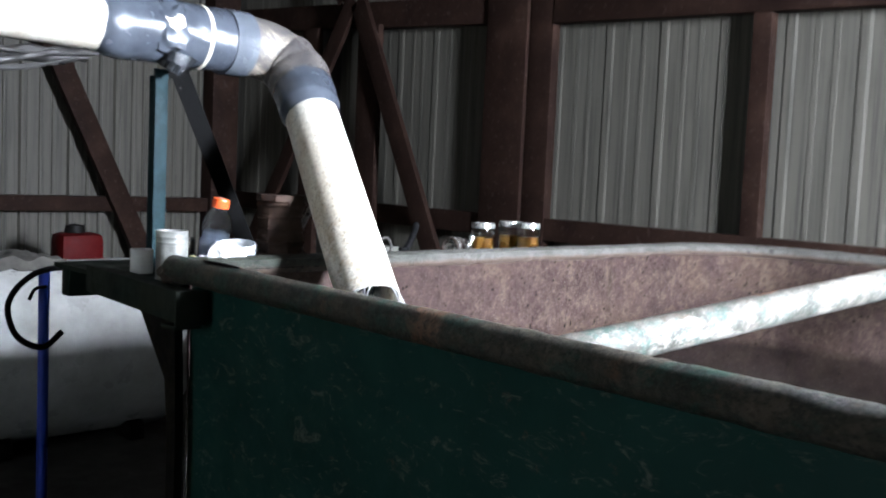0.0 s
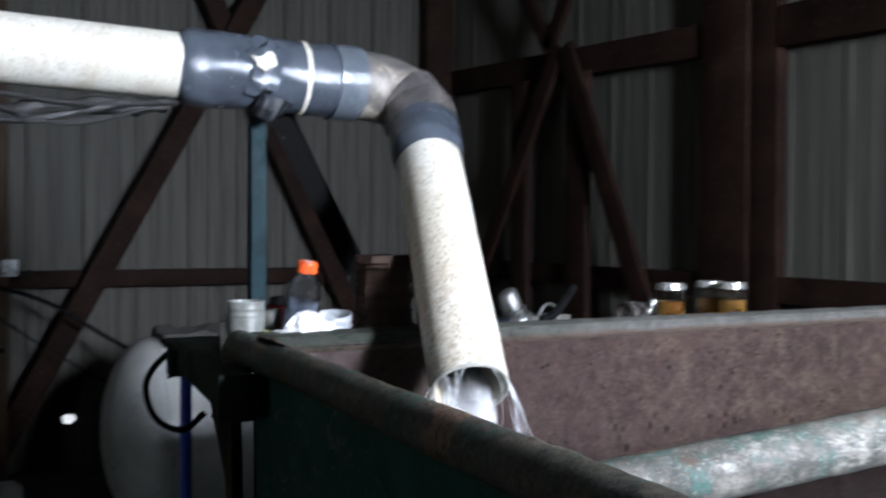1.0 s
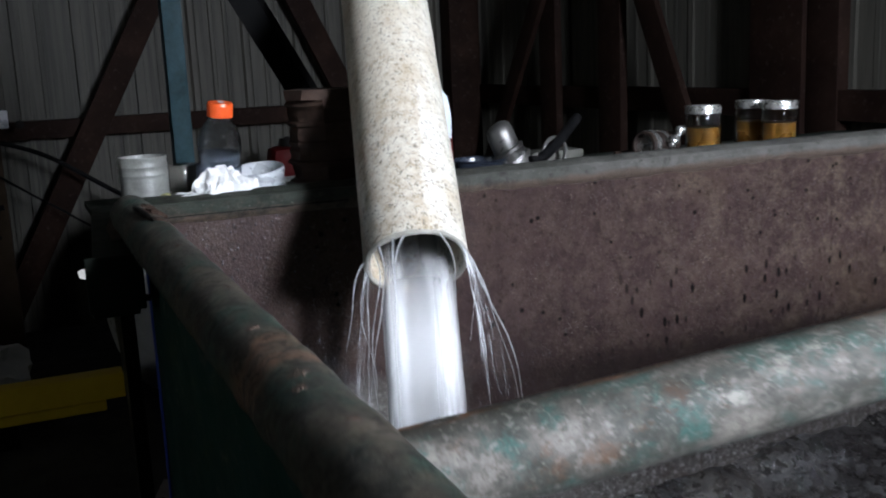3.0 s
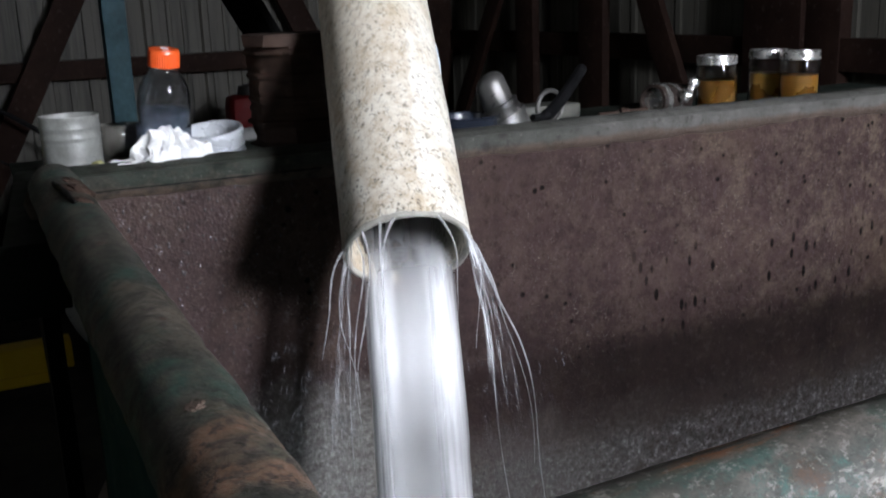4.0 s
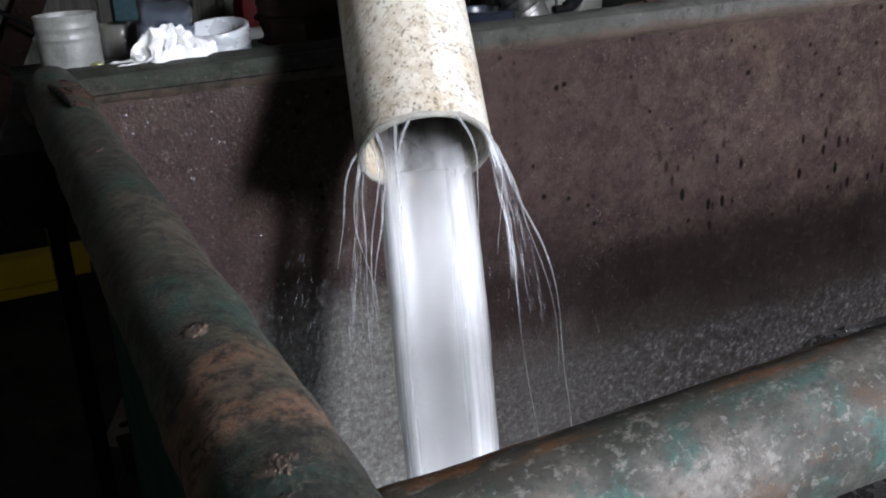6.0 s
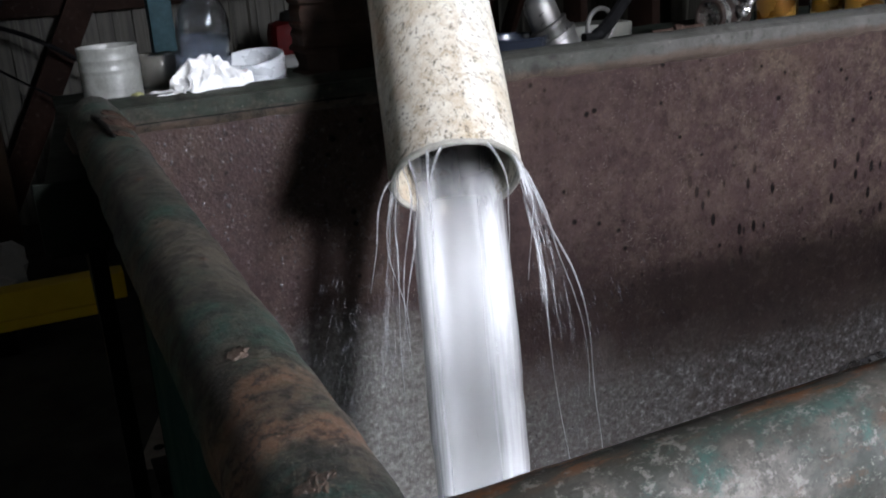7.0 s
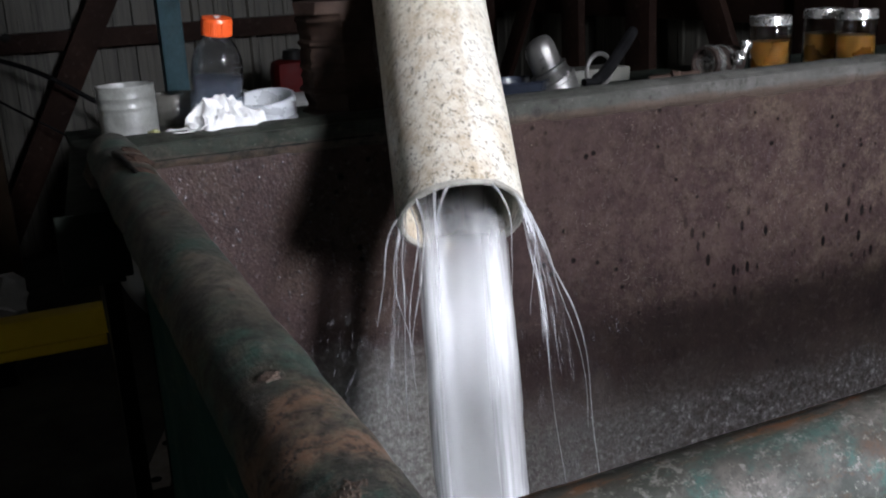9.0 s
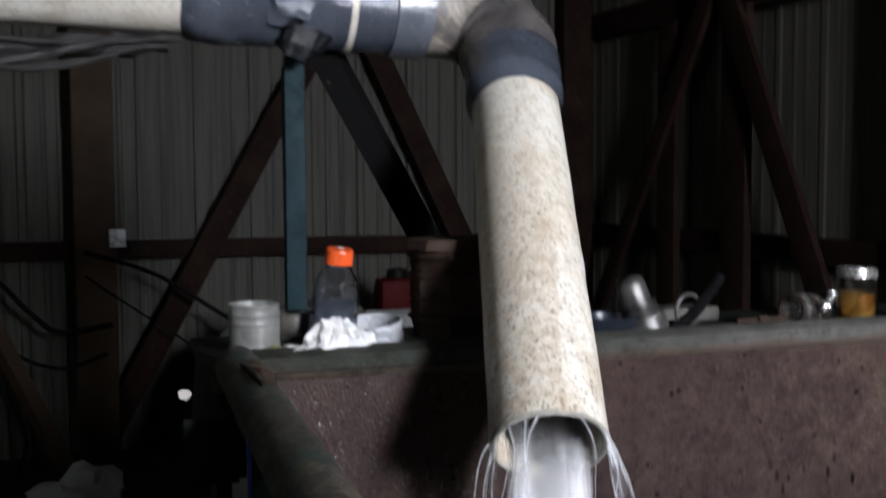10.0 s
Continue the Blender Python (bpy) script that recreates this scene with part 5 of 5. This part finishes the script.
fit_ = thing("pipe_fitting", pose(0.833, 0.40, TABLE) @ Matrix.Diagonal((0.90, 0.90, 1.08, 1)), "dull cast metal pipe fitting leaning on the table", "pipe fitting")
A, B = Vector((0.036, -0.012, 0.0)), Vector((-0.018, 0.010, 0.120))
ax = (B - A).normalized()
prof = ((0.0, 0.045), (0.003, 0.047), (0.028, 0.046), (0.030, 0.049), (0.038, 0.049), (0.040, 0.044), (0.052, 0.039), (0.054, 0.041), (0.060, 0.041), (0.062, 0.033), (0.098, 0.0325), (0.108, 0.030), (0.115, 0.024), (0.119, 0.014), (0.121, 0.003))
part("fitting_body", sweep([A + ax * v for v, _ in prof], [r for _, r in prof], 32, True, wobble=0.0008, freq=60), CAST_METAL, fit_)
part("raised_mark", box(0.030, 0.034, -0.052, -0.046, 0.042, 0.052, 0.001), CAST_METAL, fit_, "small raised cast marks")

pan = thing("enamel_pan", pose(0.775, 0.40, TABLE), "shallow dark blue enamel pan on the table", "pan")
part("pan_body", lathe([(0.0, 0.0), (0.045, 0.0), (0.055, 0.010), (0.058, 0.040), (0.062, 0.042), (0.060, 0.045), (0.056, 0.042), (0.051, 0.012), (0.0, 0.006)], 40), NAVY, pan)

slab = thing("steel_block", pose(1.02, 0.575, TABLE), "flat olive-grey steel block lying on the table", "block")
part("block_body", box(-0.085, 0.11, -0.03, 0.05, 0, 0.030, 0.004), m_plain("olive_grey_steel", (0.045, 0.046, 0.038), (0.080, 0.078, 0.064), 20, 0.6, 0.0, 0.6), slab)

hoop = thing("metal_hoop", pose(1.022, 0.50, TABLE), "pale metal hose ring standing on its edge", "hose ring")
part("ring_band", sweep([(0.036 * math.cos(a), 0.010 * math.cos(a), 0.033 + 0.034 * math.sin(a)) for a in [2 * math.pi * k / 48 for k in range(49)]], 0.0048, 10, False), CAST_METAL, hoop)

lever = thing("black_lever", pose(0.745, 0.06, RIM), "black hooked lever bar leaning on the rim", "lever")
part("lever_bar", sweep(smooth_path([(-0.03, 0.0, 0.004), (0.0, 0.01, 0.004), (0.05, 0.05, 0.018), (0.128, 0.12, 0.047), (0.168, 0.16, 0.060)], 8), [0.006] * 8 + [0.010] * 25, 10, True), BLACK, lever)
rods = thing("small_rod", pose(1.02, 0.30, TABLE), "thin rusty threaded rod lying on the table", "rod")
part("rod_body", sweep(line((0.0, 0.02, 0.030), (0.10, 0.0, 0.034), 20), 0.006, 10, True, wobble=0.002, freq=80), RUSTY, rods)
part("nut", lump(0.012, 3.3, 0.9), RUSTY, rods, at=pose(0.05, 0.006, 0.032))

clamp = thing("hose_clamp_joint", pose(1.182, 0.30, TABLE), "rusty hose coupling with worn chrome clamp bands", "hose coupling")
d0 = Vector((1, 0.30, -0.06)).normalized()
C0 = Vector((-0.050, 0, 0.052))
part("sleeve", hollow([C0 + d0 * v for v in (0, 0.006, 0.075, 0.095)], 0.031, 0.005, 32, 0.002), m_plain("dark_rusty_hose_end", (0.010, 0.006, 0.005), (0.032, 0.020, 0.014), 40, 0.5, 0.2, 0.8), clamp)
for v0, v1 in ((0.012, 0.026), (0.050, 0.060)):
    part("band", sweep([C0 + d0 * v for v in (v0, v0 + 0.001, v1 - 0.001, v1)], [0.031, 0.0335, 0.0335, 0.031], 32, True, wobble=0.0008, freq=90), CHROME, clamp, "worn chrome band")
part("clamp_bolt", sweep(line((0.030, -0.018, 0.066), (0.044, -0.012, 0.088), 5), [0.006, 0.007, 0.012, 0.013, 0.008], 10, True), CHROME, clamp)
part("bolt_lug", lump(0.014, 7.7, 0.8), CHROME, clamp, at=pose(0.012, -0.026, 0.060))
# ---- beside and behind the tank ----
vessel = thing("pressure_tank", pose(0.135, 2.84, 0), "white horizontal pressure tank on saddle legs", "tank")
VR, VZ = 0.44, 0.455
prof = [(VR * math.sin(a), 0.22 - 0.22 * math.cos(a)) for a in [math.pi / 2 * k / 14 for k in range(15)]]
part("tank_shell", lathe([(0.0, 0.0)] + prof[1:] + [(VR, 1.15)] + [(q, 1.37 - z) for q, z in prof[::-1][1:-1]] + [(0.0, 1.37)], 64, m=pose(0, 0, VZ, 0, 90, 0)), WHITE_TANK, vessel)
for x in (0.35, 1.0):
    part("saddle", box(x - 0.04, x + 0.04, -0.3, 0.3, 0, VZ - 0.36, 0.01), DARK_STEEL, vessel)
part("seam_band", sweep([(0.225, VR * 1.004 * math.cos(a), VZ + VR * 1.004 * math.sin(a)) for a in [2 * math.pi * k / 60 for k in range(61)]], 0.005, 8, False), WHITE_TANK, vessel)

rug = part("folded_sack", plate((-0.22, -0.16, 0.0), (0.44, 0, 0.0), (0, 0.30, 0.0), 40, 30, 0.06, 0.035, 6), m_plain("dusty_tan_cloth", (0.035, 0.033, 0.029), (0.075, 0.070, 0.060), 9, 0.9), at=pose(0.60, 2.84, VZ + VR - 0.028))
tagged(rug, "dusty tan folded sack on top of the white tank", "sack")
pole = thing("blue_pole", pose(0.17, 1.25, 0), "thin blue painted steel pole with a coiled black hose", "pole")
part("pole_tube", sweep(line((0, 0, 0), (0, 0, 1.04), 6), 0.018, 20), BLUE, pole)
part("base", box(-0.1, 0.1, -0.1, 0.1, 0, 0.012, 0.003), DARK_STEEL, pole)
part("hose_loop", sweep(smooth_path([(0.22, -0.25, 1.035), (0.08, -0.05, 1.05), (-0.05, -0.04, 1.03), (-0.125, -0.03, 0.94), (-0.10, -0.03, 0.83), (-0.02, -0.04, 0.785), (0.05, -0.03, 0.83)], 12), 0.010, 12), BLACK, pole, "black hose loop")
part("hook", sweep(smooth_path([(0.0, -0.018, 0.985), (-0.04, -0.03, 0.98), (-0.06, -0.03, 0.945)], 8), 0.006, 8), BLACK, pole)

beam = thing("yellow_beam", pose(0.15, 2.445, 0), "dusty yellow steel channel lying on dark blocks", "beam")
part("upper_flange", box(-2.2, 0.0, -0.05, 0.05, 0.135, 0.235, 0.006), YELLOW, beam)
part("lower_flange", box(-2.2, -0.075, -0.062, 0.04, 0.095, 0.134, 0.006), YELLOW, beam)
for x in (-1.9, -0.5):
    part("block", box(x - 0.1, x + 0.1, -0.06, 0.06, 0, 0.094, 0.01), DARK_STEEL, beam)

strip = thing("steel_strip", pose(0.075, 1.315, 0.002, 0, 0, -16), "dull tapered steel strip with holes lying on the floor", "scrap metal")
blade = bmesh.new()
faces = [[blade.verts.new((x, y, z)) for x, y in ((-0.046, 0.0), (0.046, -0.02), (0.040, 0.22), (0.018, 0.50), (-0.016, 0.50), (-0.032, 0.24))] for z in (0.0, 0.007)]
blade.faces.new(faces[0][::-1]), blade.faces.new(faces[1])
for k in range(6):
    blade.faces.new((faces[0][k - 1], faces[0][k], faces[1][k], faces[1][k - 1]))
part("blade", blade, m_plain("dull_scuffed_steel", (0.16, 0.135, 0.11), (0.30, 0.26, 0.22), 14, 0.5, 0.0, 0.4), strip, smooth=False)
# Dark discs stand in for the shaded holes; none is cut through.
for y in (0.10, 0.33):
    part("hole_disc", lathe([(0.0, 0.0085), (0.015, 0.0085), (0.017, 0.006)], 20), BLACK, strip, "dark disc standing in for a round hole", at=pose(0, y, 0))

board = part("leaning_board", sweep(line((-0.86, NY - 0.36, 0.94), (-0.42, NY - 0.52, 0.0), 8), 0.055, 4, flat=0.45), WOOD)
tagged(board, "dark old board leaning against the wall", "board")
sack = part("plastic_bag", lump(0.17, 5.2, 0.75), PAPER, at=pose(-0.36, 3.05, 0.12))
tagged(sack, "crumpled white plastic sack beside the timber post", "sack")
bag = part("plastic_bag", lump(0.16, 3.3, 0.8), PAPER, at=pose(-0.42, 2.75, 0.13))
tagged(bag, "crumpled white plastic sack by the wall", "sack")
red = thing("red_machine", pose(1.15, 3.40, 0), "low red machine housing against the wall", "machine")
part("housing", box(-0.11, 0.14, -0.10, 0.10, 0.7, 0.99, 0.05), RED, red)
part("stand", box(-0.10, 0.12, -0.08, 0.08, 0, 0.7, 0.02), DARK_STEEL, red)
part("cap", lathe([(0.0, 1.04), (0.05, 1.03), (0.06, 0.985)], 24), DARK_STEEL, red)

switch = thing("switch_box", pose(-0.19, NY - 0.30, 1.19), "small grey switch box on the timber post", "switch box")
part("cover", box(-0.04, 0.04, -0.045, 0.0, -0.045, 0.045, 0.006), GREY_PLASTIC, switch)
part("knob", lathe([(0.022, 0), (0.022, 0.02), (0.0, 0.024)], 18, m=pose(0.09, -0.03, -0.03, 90, 0, 0)), DARK_STEEL, switch)


def cable(pts, r, label):
    return tagged(part("cable", sweep(smooth_path(pts, 14), r, 8), BLACK), label, "cable", "wall cables")


cable([(-0.35, NY - 0.32, 1.12), (0.0, NY - 0.4, 1.0), (0.45, NY - 0.5, 0.72), (0.9, NY - 0.6, 0.62), (1.6, NY - 0.5, 0.6)], 0.012, "thick black cable sagging along the wall")
cable([(-0.35, NY - 0.32, 1.0), (0.0, NY - 0.4, 0.75), (0.35, NY - 0.5, 0.55), (0.9, NY - 0.55, 0.5)], 0.006, "thin black cable sagging along the wall")
cable([(-1.2, NY - 0.3, 1.1), (-0.8, NY - 0.4, 0.72), (-0.5, NY - 0.4, 0.55), (-0.25, NY - 0.35, 0.6)], 0.010, "black cable looped beside the post")
cable([(-0.95, NY - 0.3, 1.15), (-0.75, NY - 0.33, 0.98), (-0.60, NY - 0.33, 0.81), (-0.47, NY - 0.33, 0.72), (-0.22, NY - 0.34, 0.75)], 0.014, "thick black cable hung in a loop by the post")
cable([(-0.90, NY - 0.3, 0.62), (-0.76, NY - 0.33, 0.45), (-0.65, NY - 0.35, 0.21), (-0.68, NY - 0.40, 0.02)], 0.012, "black cable trailing down to the floor")
